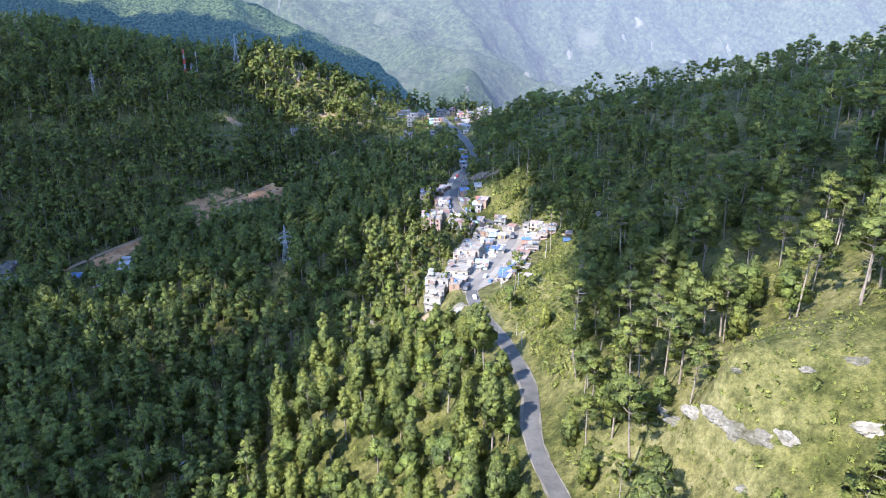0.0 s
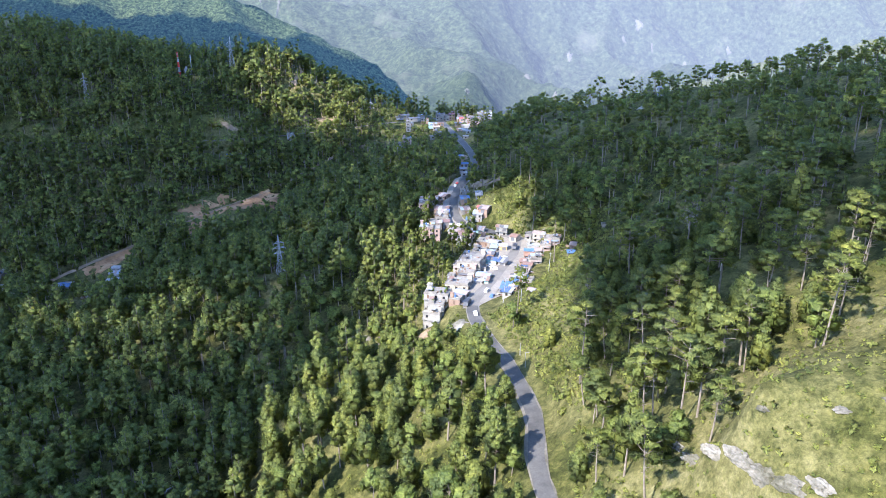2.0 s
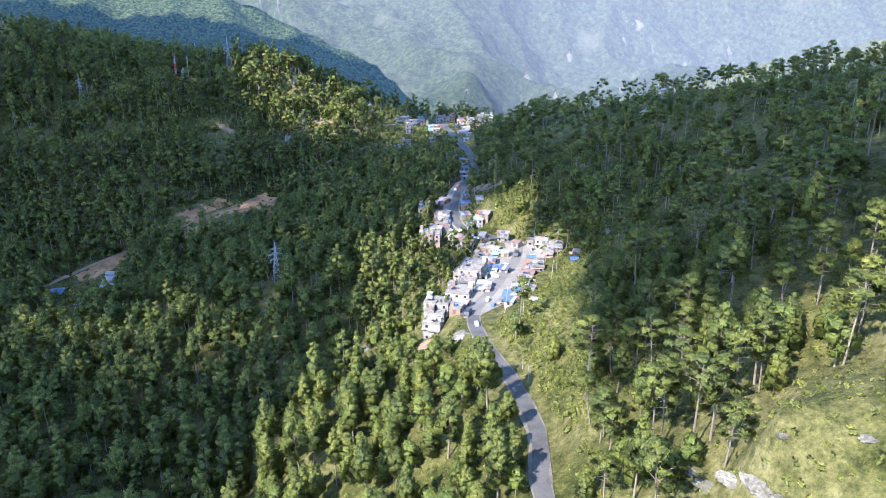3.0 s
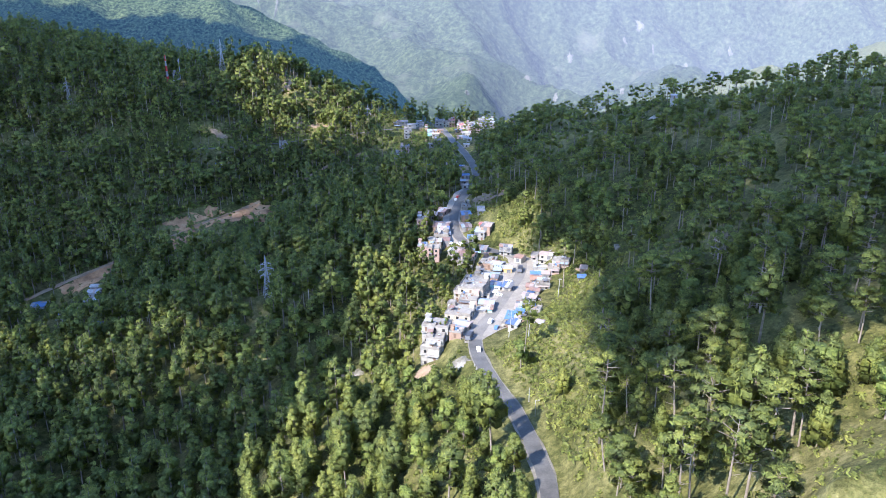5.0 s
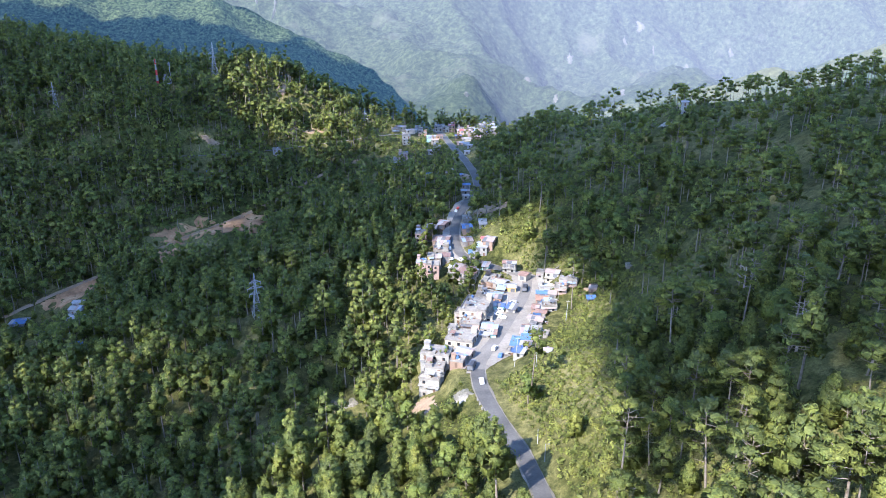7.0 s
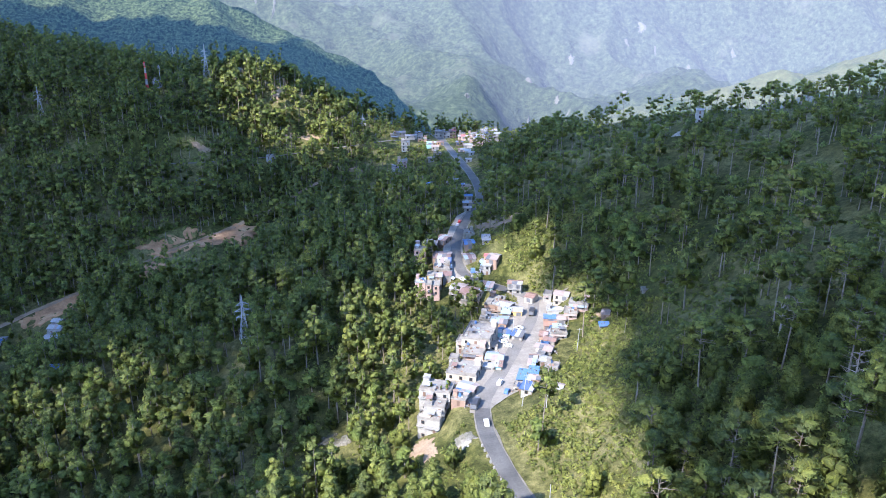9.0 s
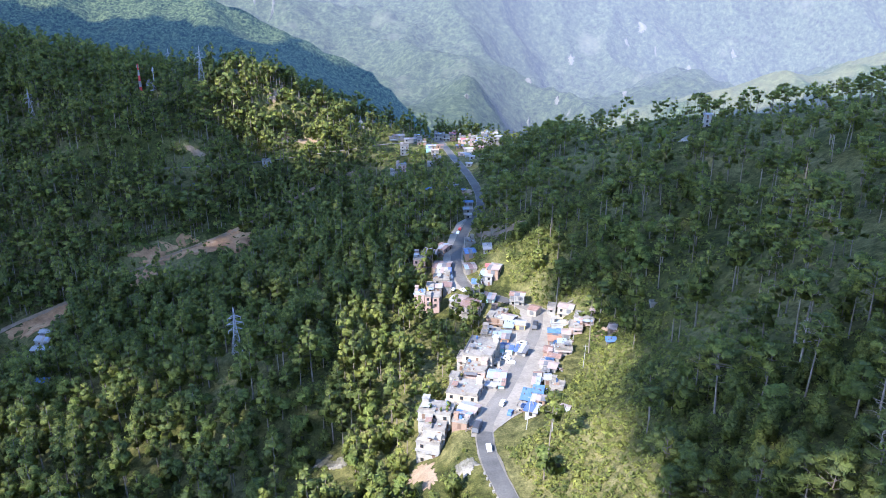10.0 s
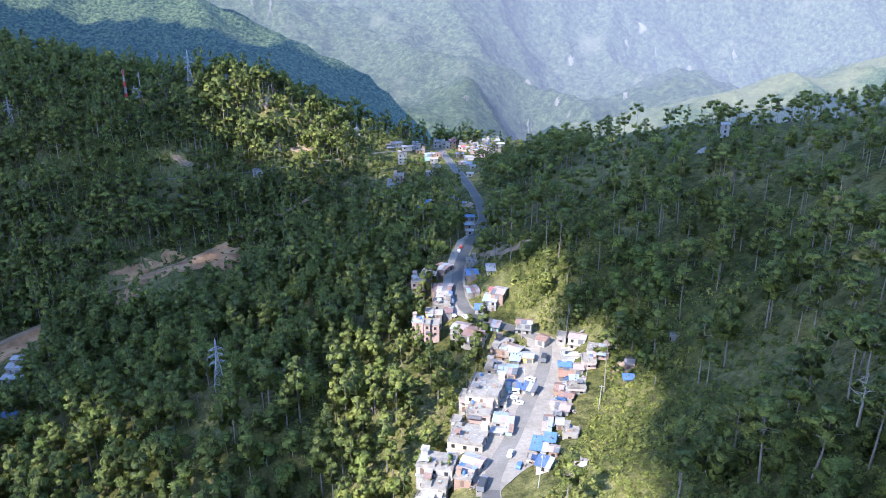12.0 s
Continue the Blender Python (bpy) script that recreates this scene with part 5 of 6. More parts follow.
def pylon(x, y, base, top, wide, turn, label):
    """A steel lattice tower: four legs, cross-bracing by panels, three pairs of arms and a peak."""
    tall = top - base
    root = tagged(new("pylon"), label, "pylon")
    root.matrix_world = pose(x, y, base, 0, 0, turn)
    r = 0.09 + 0.002 * tall

    def half(z):
        u = z / tall
        return wide / 2 * (1 - u / 0.62) + wide * 0.105 * (u / 0.62) if u < 0.62 else wide * 0.105 * (1 - 0.75 * (u - 0.62) / 0.38)

    levels = [0, 0.14, 0.27, 0.38, 0.48, 0.55, 0.62, 0.70, 0.78, 0.86, 0.94]
    corner = lambda k, z: Vector(((-1, 1, 1, -1)[k] * half(z), (-1, -1, 1, 1)[k] * half(z), z))
    for k in range(4):
        leg = bmesh.new()
        for a, b in ((0, 0.62), (0.62, 0.94)):
            tube(leg, corner(k, a * tall), corner(k, b * tall), r, r, 4)
        tube(leg, corner(k, levels[-1] * tall), (0, 0, tall), r, r * 0.6, 4)
        part("leg", leg, STEEL, root)
        lace = bmesh.new()
        for a, b in zip(levels, levels[1:]):
            tube(lace, corner(k, a * tall), corner((k + 1) % 4, b * tall), r * 0.6, r * 0.6, 4)
            tube(lace, corner((k + 1) % 4, a * tall), corner(k, b * tall), r * 0.6, r * 0.6, 4)
            tube(lace, corner(k, b * tall), corner((k + 1) % 4, b * tall), r * 0.6, r * 0.6, 4)
        part("bracing", lace, STEEL, root)
    for u, reach in ((0.55, 0.62), (0.67, 0.78), (0.79, 0.56)):
        for sx in (-1, 1):
            arm = bmesh.new()
            tip = Vector((sx * wide * reach, 0, u * tall))
            for sy in (-1, 1):
                tube(arm, (sx * half(u * tall), sy * half(u * tall), u * tall), tip, r * 0.8, r * 0.6, 4)
                tube(arm, (sx * half((u + 0.05) * tall), sy * half(u * tall), (u + 0.05) * tall), tip, r * 0.8, r * 0.6, 4)
            part("cross_arm", arm, STEEL, root)
            part("insulator", tube(bmesh.new(), tip, tip - Vector((0, 0, 0.06 * tall)), r, r, 6), WHITE, root)
    return root


pylon(-97, 453.5, -28, -0.8, 5.4, 25, "grey steel lattice pylon rising from the pines")
pylon(-213.5, 834, 53, 86, 6.0, 30, "grey steel lattice pylon on the hill crest")
pylon(-345, 776, 31, 57, 5.0, 30, "grey steel lattice pylon on the shaded slope")
pylon(-380, 1000, 36, 64, 5.0, 30, "faint steel lattice pylon behind the hill")
pylon(-298, 1000, 42, 68, 5.0, 30, "faint steel lattice pylon behind the hill")


def mast(x, y, base, tall, bands, label):
    root = tagged(new("radio_mast"), label, "mast")
    root.matrix_world = pose(x, y, base)
    n = 5 if bands else 1
    for k in range(n):
        bm = tube(bmesh.new(), (0, 0, tall * k / n), (0, 0, tall * (k + 1) / n), 1.5 - 0.9 * k / n if bands else 0.35, 1.5 - 0.9 * (k + 1) / n if bands else 0.3, 4 if bands else 8)
        part("section", bm, (RED_BAND, WHITE)[k % 2] if bands else STEEL, root)
    part("antenna", boxes((-0.9, -0.5, -0.9, -0.5, tall - 3.4, tall - 0.8), (0.5, 0.9, -0.9, -0.5, tall - 3.4, tall - 0.8), (-0.3, 0.3, 0.5, 0.9, tall - 3.4, tall - 0.8)), WHITE, root)


mast(-261, 808, 48, 25, True, "red and white banded radio mast on the hill")
mast(-249, 810, 50, 20, False, "slim pale radio mast with panel antennas")
house(-254, 814, 55.5, 6, 5, 3, 0, "flat", WHITE, CONCRETE, "white equipment hut beside the masts", "hut")


def shrine(x, y):
    z = float(height(x, y)[0])
    root = tagged(new("shrine"), "small white domed hilltop shrine with a spire", "shrine")
    root.matrix_world = pose(x, y, z - 0.3)
    part("plinth", box(bmesh.new(), -3.4, 3.4, -3.4, 3.4, 0, 4.5, 0.15), WHITE, root)
    dome = bmesh.new()
    bmesh.ops.create_uvsphere(dome, u_segments=20, v_segments=12, radius=2.6, matrix=Matrix.Translation((0, 0, 5.2)))
    part("dome", dome, WHITE, root)
    part("spire", tube(bmesh.new(), (0, 0, 7.4), (0, 0, 12.5), 0.9, 0.1, 10), WHITE, root)


shrine(-71, 852)


def bare_tree(x, y, tall, seed, label, mat=DEAD):
    """A dead tree: a pale trunk with forked, drooping, leafless limbs."""
    rng = np.random.default_rng(seed)
    z = float(height(x, y)[0])
    root = tagged(new("dead_tree"), label, "tree")
    root.matrix_world = pose(x, y, z - 0.5, rng.normal(0, 2), rng.normal(0, 2), rng.uniform(0, 360))
    tv, tq = joined([rod((0, 0, 0), (0.3, 0, tall * 0.5), 0.42, 0.28, 8), rod((0.3, 0, tall * 0.5), (0.1, 0.3, tall), 0.28, 0.06, 7)])
    part("trunk", raw_mesh("trunk", tv, tq, [mat], smooth=True), None, root)
    for k in range(16):
        u = 0.4 + 0.58 * k / 16
        a, reach = k * 2.4, (1.15 - u) * tall * 0.34 + 0.6
        p = np.array([0.25, 0.1, u * tall])
        q = p + np.array([math.cos(a) * reach, math.sin(a) * reach, reach * rng.uniform(0.1, 0.6)])
        twigs = [rod(p, q, 0.11, 0.05, 4)]
        for _ in range(4):
            m = p + (q - p) * rng.uniform(0.4, 1.0)
            twigs.append(rod(m, m + rng.normal(size=3) * [0.9, 0.9, 0.5], 0.045, 0.02, 3))
        bv, bq = joined(twigs)
        part("limb", raw_mesh("limb", bv, bq, [mat]), None, root)


bare_tree(101.5, 268, 17, 1, "tall leafless dead pine with pale limbs")
bare_tree(104, 313, 15, 2, "leafless dead pine on the upper slope")
bare_tree(-62, 330, 14, 3, "grey leafless dead pine among green crowns")

# ---- trees ----
def ball():
    """A rounded lump of six four-cornered faces: a cube blown up."""
    vs, qs = [], []
    for axis in range(3):
        for side in (-1, 1):
            p = np.roll(np.array([(-1, -1, side), (1, -1, side), (1, 1, side), (-1, 1, side)], float), axis, 1)
            q = np.arange(4) if side > 0 else np.arange(4)[::-1]
            qs.append(q[None] + 4 * len(vs))
            vs.append(p / math.sqrt(3))
    return np.concatenate(vs), np.concatenate(qs)


BALL = ball()


def cards(rng, blobs, per, size, up=0.35):
    """Leaf clumps: a dense inner lump and small ragged sprays round it, for each blob (x, y, z, radius, flatness). Gives corners and clump directions."""
    bv, bq = BALL
    mid = np.mean([b[:3] for b in blobs], 0)
    span = max(max(math.dist(b[:2], mid[:2]) + b[3] for b in blobs), 0.5)
    high = max(max(abs(b[2] - mid[2]) + b[3] for b in blobs), 0.5)
    out, way = sprays(rng, blobs, per, size, up)
    inner, lean = [], []
    for x, y, z, r, flat in blobs:
        shape = bv * (1 + rng.uniform(-0.2, 0.14, (len(bv), 1))) * r * 0.78 * np.array([1, 1, flat])
        inner.append((np.array([x, y, z]) + shape)[bq].reshape(-1, 3))
        lean.append((bv + np.array([0, 0, 0.2]))[bq].reshape(-1, 3))
    v, w = np.concatenate([out] + inner), np.concatenate([way] + lean)
    w = w * 0.45 + (v - mid) / np.array([span, span, high]) * 1.35
    return v, w / np.linalg.norm(w, axis=1)[:, None]


def sprays(rng, blobs, per, size, up):
    out, way = [], []
    for x, y, z, r, flat in blobs:
        d = rng.normal(size=(per, 3))
        d[:, 2] += up
        d /= np.linalg.norm(d, axis=1)[:, None]
        c = np.array([x, y, z]) + d * r * rng.uniform(0.74, 1.12, (per, 1)) * np.array([1, 1, flat])
        n = d + rng.normal(scale=0.5, size=(per, 3)) + np.array([0, 0, 0.1])
        n /= np.linalg.norm(n, axis=1)[:, None]
        a = np.cross(n, rng.normal(size=(per, 3)))
        a /= np.linalg.norm(a, axis=1)[:, None]
        b = np.cross(n, a)
        s = size * rng.uniform(0.6, 1.35, (per, 1)) / 2
        a, b = a * s * rng.uniform(1.2, 1.9, (per, 1)), b * s * 0.62
        out.append(np.stack([c - a - b * 0.5, c - b * 0.9 + a * 0.5, c + a + b * 0.45, c + b - a * 0.55], 1))
        w = d + rng.normal(scale=0.22, size=(per, 3)) + np.array([0, 0, 0.25])
        w /= np.linalg.norm(w, axis=1)[:, None]
        way.append(np.repeat(w[:, None], 4, 1))
    return np.concatenate(out).reshape(-1, 3), np.concatenate(way).reshape(-1, 3)


def crown_radius(u):
    """How wide a pine's crown is at the share u of its height."""
    return float(np.interp(u, [0, 0.22, 0.5, 0.78, 1], [0.72, 1.0, 0.86, 0.52, 0.12]))


def tall_pine(rng, lod):
    """A tall trunk in a full, pointed crown of overlapping needle clumps, thinning out below."""
    tall = rng.uniform(19, 26)
    low = tall * rng.uniform(0.22, 0.42)
    lean = rng.normal(scale=0.5, size=2)
    count = (22, 11, 7)[lod]
    wide = rng.uniform(3.0, 4.3)
    blobs, wood = [], [rod((0, 0, -1.5), (lean[0] * 0.5, lean[1] * 0.5, low), 0.34, 0.24, (7, 4, 3)[lod]),
                       rod((lean[0] * 0.5, lean[1] * 0.5, low), (lean[0], lean[1], tall - 1), 0.24, 0.07, (6, 3, 3)[lod])]
    for k in range(count):
        u = (k + rng.uniform(0, 0.7)) / count
        z = low + (tall - low) * (0.06 + 0.88 * u)
        full = wide * crown_radius(u) * rng.uniform(0.72, 1.12)
        a = k * 2.4 + rng.uniform(-0.5, 0.5)
        x, y = lean[0] * u + 0.62 * full * math.cos(a), lean[1] * u + 0.62 * full * math.sin(a)
        blobs.append((x, y, z, (0.45 * full + 0.5) * (1, 1.05, 1.15)[lod], 0.85))
        if lod == 0:
            wood.append(rod((lean[0] * 0.5, lean[1] * 0.5, z - 1.3), (x * 1.3, y * 1.3, z - 0.3), 0.10, 0.04, 3))
    return wood, cards(rng, blobs, (42, 15, 8)[lod], (0.54, 0.9, 1.2)[lod])


def umbrella_pine(rng, lod):
    """A long bare pale trunk, a few bare snags and a wide crown of flat needle plates on spreading limbs."""
    tall = rng.uniform(17, 24)
    low = tall * rng.uniform(0.52, 0.68)
    lean = rng.normal(scale=0.8, size=2)
    bend = lean * rng.uniform(0.2, 0.9)
    blobs, wood = [], [rod((0, 0, -1.5), (bend[0], bend[1], low * 0.6), 0.30, 0.23, (7, 5, 4)[lod]),
                       rod((bend[0], bend[1], low * 0.6), (lean[0], lean[1], tall - 1), 0.23, 0.07, (6, 4, 3)[lod])]
    count = (18, 10, 6)[lod]
    spread = rng.uniform(3.8, 6.2)
    for k in range(count):
        u = (k + 0.5) / count
        z = low + (tall - low) * (0.08 + 0.88 * u) + rng.uniform(-0.5, 0.5)
        reach = spread * (0.75 + 0.35 * math.sin(math.pi * u)) * (1 - 0.75 * u ** 2.5) * rng.uniform(0.35, 1.1)
        a = k * 2.4 + rng.uniform(-0.6, 0.6)
        x, y = lean[0] + reach * math.cos(a), lean[1] + reach * math.sin(a)
        blobs.append((x, y, z, rng.uniform(1.3, 2.1) * (1, 1.15, 1.55)[lod], (0.46, 0.48, 0.58)[lod]))
        if lod < 2:
            wood.append(rod((lean[0] * 0.9, lean[1] * 0.9, z - 1.5), (x, y, z - 0.1), 0.11, 0.05, 3))
    for k in range((6, 2, 0)[lod]):
        z, a = low * rng.uniform(0.6, 0.98), rng.uniform(0, 6.3)
        f = z / low * 0.7
        wood.append(rod((lean[0] * f, lean[1] * f, z), (lean[0] * f + 2.2 * math.cos(a), lean[1] * f + 2.2 * math.sin(a), z + 0.5), 0.07, 0.03, 3))
    return wood, cards(rng, blobs, (44, 15, 9)[lod], (0.54, 0.9, 1.2)[lod])


def young_pine(rng, lod):
    """A full pointed crown nearly to the ground."""
    tall = rng.uniform(11, 17)
    rows = (7, 5, 3)[lod]
    broad = rng.uniform(2.7, 3.6)
    blobs = []
    for k in range(rows):
        u = k / (rows - 1)
        z = tall * (0.16 + 0.76 * u)
        wide = broad * (1 - u ** 1.5) + 0.45
        for a in np.arange((4, 3, 2)[lod] if u < 0.9 else 1) * (1.57, 2.09, 3.14)[lod] + rng.uniform(0, 6):
            r = wide * rng.uniform(0.48, 0.68)
            blobs.append((r * math.cos(a), r * math.sin(a), z + rng.uniform(-0.6, 0.6), 0.6 + wide * 0.46, 0.9))
    return [rod((0, 0, -1.5), (0, 0, tall * 0.9), 0.22, 0.05, (6, 3, 3)[lod])], cards(rng, blobs, (40, 14, 9)[lod], (0.54, 0.9, 1.2)[lod])


def broad_tree(rng, lod):
    """A short trunk, spreading limbs and a rounded uneven crown."""
    tall = rng.uniform(9, 15)
    blobs, wood = [], [rod((0, 0, -1.5), (0.2, 0, tall * 0.5), 0.28, 0.16, (6, 4, 3)[lod])]
    for k in range((15, 9, 6)[lod]):
        u, a = rng.uniform(0, 1), k * 2.4
        reach = rng.uniform(0.4, 1.0) * 4.2 * (1 - 0.65 * u)
        x, y, z = reach * math.cos(a), reach * math.sin(a), tall * (0.34 + 0.55 * u)
        blobs.append((x, y, z, rng.uniform(1.6, 2.5), 0.85))
        if lod == 0:
            wood.append(rod((0.2, 0, tall * 0.42), (x * 0.8, y * 0.8, z), 0.10, 0.04, 3))
    return wood, cards(rng, blobs, (44, 16, 9)[lod], (0.54, 0.9, 1.2)[lod])


def bush(rng, lod):
    """A low spreading shrub of loose sprays, its leaves turned up to the light."""
    blobs = [(rng.uniform(-0.9, 0.9), rng.uniform(-0.9, 0.9), rng.uniform(0.0, 0.5), rng.uniform(0.5, 1.0), 0.8) for _ in range(2)]
    v, w = sprays(rng, blobs, 11, 0.66, 0.9)
    w = w * 0.8 + np.array([0, 0, 0.7])
    return [], (v, w / np.linalg.norm(w, axis=1)[:, None])


def tree_set(build, lod, count, seed):
    rng = np.random.default_rng(seed)
    made = []
    for _ in range(count):
        wood, (leaves, way) = build(rng, lod)
        n = len(leaves)
        if wood:
            wv, wq = joined(wood)
        else:
            wv, wq = np.zeros((0, 3)), np.zeros((0, 4), int)
        made.append((np.concatenate([leaves, wv]), np.concatenate([np.arange(n).reshape(-1, 4), wq + n]), np.r_[np.zeros(n // 4, int), np.ones(len(wq), int)],
                     np.concatenate([way, np.tile([0.0, 0.0, 1.0], (len(wv), 1))])))
    return made


def plant(name, models, spots, mats, seed, label, category):
    """One wood of many trees: each spot (x, y, z, scale) gets one of the models, turned at random."""
    rng = np.random.default_rng(seed)
    vs, qs, ms, ws, n = [], [], [], [], 0
    which = rng.integers(0, len(models), len(spots))
    for k, (v, q, m, w) in enumerate(models):
        mine = spots[which == k]
        if not len(mine):
            continue
        a = rng.uniform(0, 2 * math.pi, len(mine))
        s, c = np.sin(a)[:, None], np.cos(a)[:, None]
        size = mine[:, 3:4]
        x = (v[:, 0] * c - v[:, 1] * s) * size + mine[:, 0:1]
        y = (v[:, 0] * s + v[:, 1] * c) * size + mine[:, 1:2]
        z = v[:, 2] * size * rng.uniform(0.85, 1.15, (len(mine), 1)) + mine[:, 2:3]
        vs.append(np.stack([x, y, z], -1).reshape(-1, 3))
        ws.append(np.stack([w[:, 0] * c - w[:, 1] * s, w[:, 0] * s + w[:, 1] * c, np.broadcast_to(w[:, 2], x.shape)], -1).reshape(-1, 3))
        qs.append((q[None] + (np.arange(len(mine)) * len(v))[:, None, None] + n).reshape(-1, 4))
        ms.append(np.tile(m, len(mine)))
        n += len(mine) * len(v)
    me = raw_mesh(name, np.concatenate(vs), np.concatenate(qs), mats, np.concatenate(ms), clump=np.concatenate(ws))
    return tagged(new(name, me), label, category, kind="stuff")


# Slides and other spots kept clear of trees, some to open the camera's view.
SLIDES_AND_SIGHTLINES = [(-345, 764, 8, 16), (-72, 842, 5, 11), (-252, 800, 12, 12), (-152, 651, 18, 14), (-181, 638, 17, 14), (-200, 623, 12, 14), (-197, 602, 9, 8), (-244, 566, 12, 12), (-252, 553, 9, 10), (-97, 446, 7, 12), (-97, 430, 7, 12), (-39, 371, 7, 4), (-46, 375, 6, 4), (-5, 338, 6, 8), (9, 330, 4, 4), (-198, 738, 6, 9), (-214, 822, 10, 16)]
OPEN_GROUND = [(101.5, 259, 7, 10), (-122, 789, 12, 9), (-122, 803, 13, 9), (-138, 792, 5, 10), (-148, 826, 4, 8), (28, 546, 12, 12), (32, 494, 8, 16), (12, 462, 8, 7), (-154, 630, 24, 20), (-184, 614, 22, 20), (-246, 546, 18, 18), (-42, 360, 10, 10), (-41, 347, 9, 9), (-4, 318, 7, 8), (-5, 328, 6, 7), (42, 533, 10, 5), (19, 646, 8, 12)]
TREELESS = SLIDES_AND_SIGHTLINES + OPEN_GROUND


def open_ground(x, y):
    """How open the ground is: 0 in the woods, 1 on roads, yards, bare slopes and sightlines."""
    out = np.zeros_like(x)
    d, _ = near_line(ROAD, x, y)
    out = np.maximum(out, np.clip((9.5 - d) / 2.0, 0, 1))
    # trees kept off the near side so the bend shows from the camera
    for step in (9, 17, 25):
        d, _ = near_line(ROAD, x, y + step)
        out = np.maximum(out, np.where((y + step > 275) & (y + step < 352), np.clip((7.5 - d) / 2.0, 0, 0.95), 0))
    d, _ = near_line(HILL_ROAD, x, y)
    out = np.maximum(out, np.clip((4.5 - d) / 1.5, 0, 1))
    # near side of the hill road, cleared so the camera sees it
    d, _ = near_line(HILL_ROAD, x, y + 7)
    out = np.maximum(out, np.clip((4.5 - d) / 1.5, 0, np.where(x < -190, 0.95, 0.0)))
    d, _ = near_line(HILL_ROAD, x, y + 14)
    out = np.maximum(out, np.clip((5.5 - d) / 1.5, 0, np.where(x < -190, 0.85, 0.0)))
    d, _ = near_line(LOWER_ROAD, x, y)
    out = np.maximum(out, np.clip((4.0 - d) / 1.5, 0, 1))
    for k, (cx, cy, rx, ry) in enumerate(TREELESS + HUTS):
        r = np.sqrt(((x - cx) / rx) ** 2 + ((y - cy) / ry) ** 2)
        out = np.maximum(out, np.clip((1.15 - r) / 0.2, 0, 0.88 if k < len(TREELESS) else 1))
    # the village street, the town on the saddle and some cleared sightlines
    for ax, ay, bx, by, w in ((4, 345, 20, 402, 12), (20, 402, 33, 440, 15), (24, 352, 54, 420, 15), (54, 420, 68, 440, 11), (3, 472, 12, 505, 12), (10, 510, 18, 560, 9),
                              (28, 490, 32, 505, 9), (26, 590, 30, 640, 8), (-34, 800, 58, 848, 18), (24, 690, 12, 800, 9), (-8, 466, 14, 470, 8), (4, 456, 24, 462, 9), (-12, 520, -2, 545, 9), (-40, 752, -36, 770, 9)):
        t = np.clip(((x - ax) * (bx - ax) + (y - ay) * (by - ay)) / ((bx - ax) ** 2 + (by - ay) ** 2), 0, 1)
        d = np.hypot(x - ax - t * (bx - ax), y - ay - t * (by - ay))
        out = np.maximum(out, np.clip((w - d) / 3, 0, 1))
    return out


def scatter(space, x0, x1, y0, y1, seed):
    rng = np.random.default_rng(seed)
    gx, gy = np.meshgrid(np.arange(x0, x1, space), np.arange(y0, y1, space))
    x = gx.ravel() + rng.uniform(-0.45, 0.45, gx.size) * space
    y = gy.ravel() + rng.uniform(-0.45, 0.45, gx.size) * space
    return x, y, rng


def seen_side(x, y):
    """The part of the slopes that the camera's view takes in, with a margin."""
    return (np.abs(x) < 0.62 * y + 45) & (y < 1010) & ~((y > 0.55 * (420 - x) + 560) & (x > 150)) & ~((x < -60) & (y > 905 + 0.15 * -x))


def thinning(x, y):
    """The share of spots that carry a tree."""
    cover = np.full(x.shape, 0.93)
    hill = (x > 34) & (y < 620)
    cover = np.where(hill, np.where(y < 335, 0.80, 0.46) + 0.9 * fbm(x, y, 55, 3, 41), cover)
    grassy = np.exp(-(((x - 51) / 19) ** 2 + ((y - 318) / 55) ** 2)) * 1.0 + np.exp(-(((x - 82) / 34) ** 2 + ((y - 158) / 30) ** 2)) * 1.4
    crest = np.interp(y, [330, 450, 500, 556, 609, 680, 740], [400, 252, 210, 171, 133, 110, 95])
    cover = np.where((x > crest - 18) & (x > 34), cover * 0.30 + 0.42, cover)
    shrubby = np.exp(-(((x - 92) / 34) ** 2 + ((y - 390) / 56) ** 2)) * 0.3
    thicket = np.exp(-(((x - 94) / 30) ** 2 + ((y - 288) / 34) ** 2)) * 0.8
    grove = np.exp(-(((x - 86) / 20) ** 2 + ((y - 458) / 26) ** 2)) * 0.8
    cover = cover - shrubby + thicket + grove - 0.2 * np.exp(-(((x + 5) / 34) ** 2 + ((y - 268) / 70) ** 2))
    return np.clip(cover - grassy, 0, 1) * (1 - open_ground(x, y))


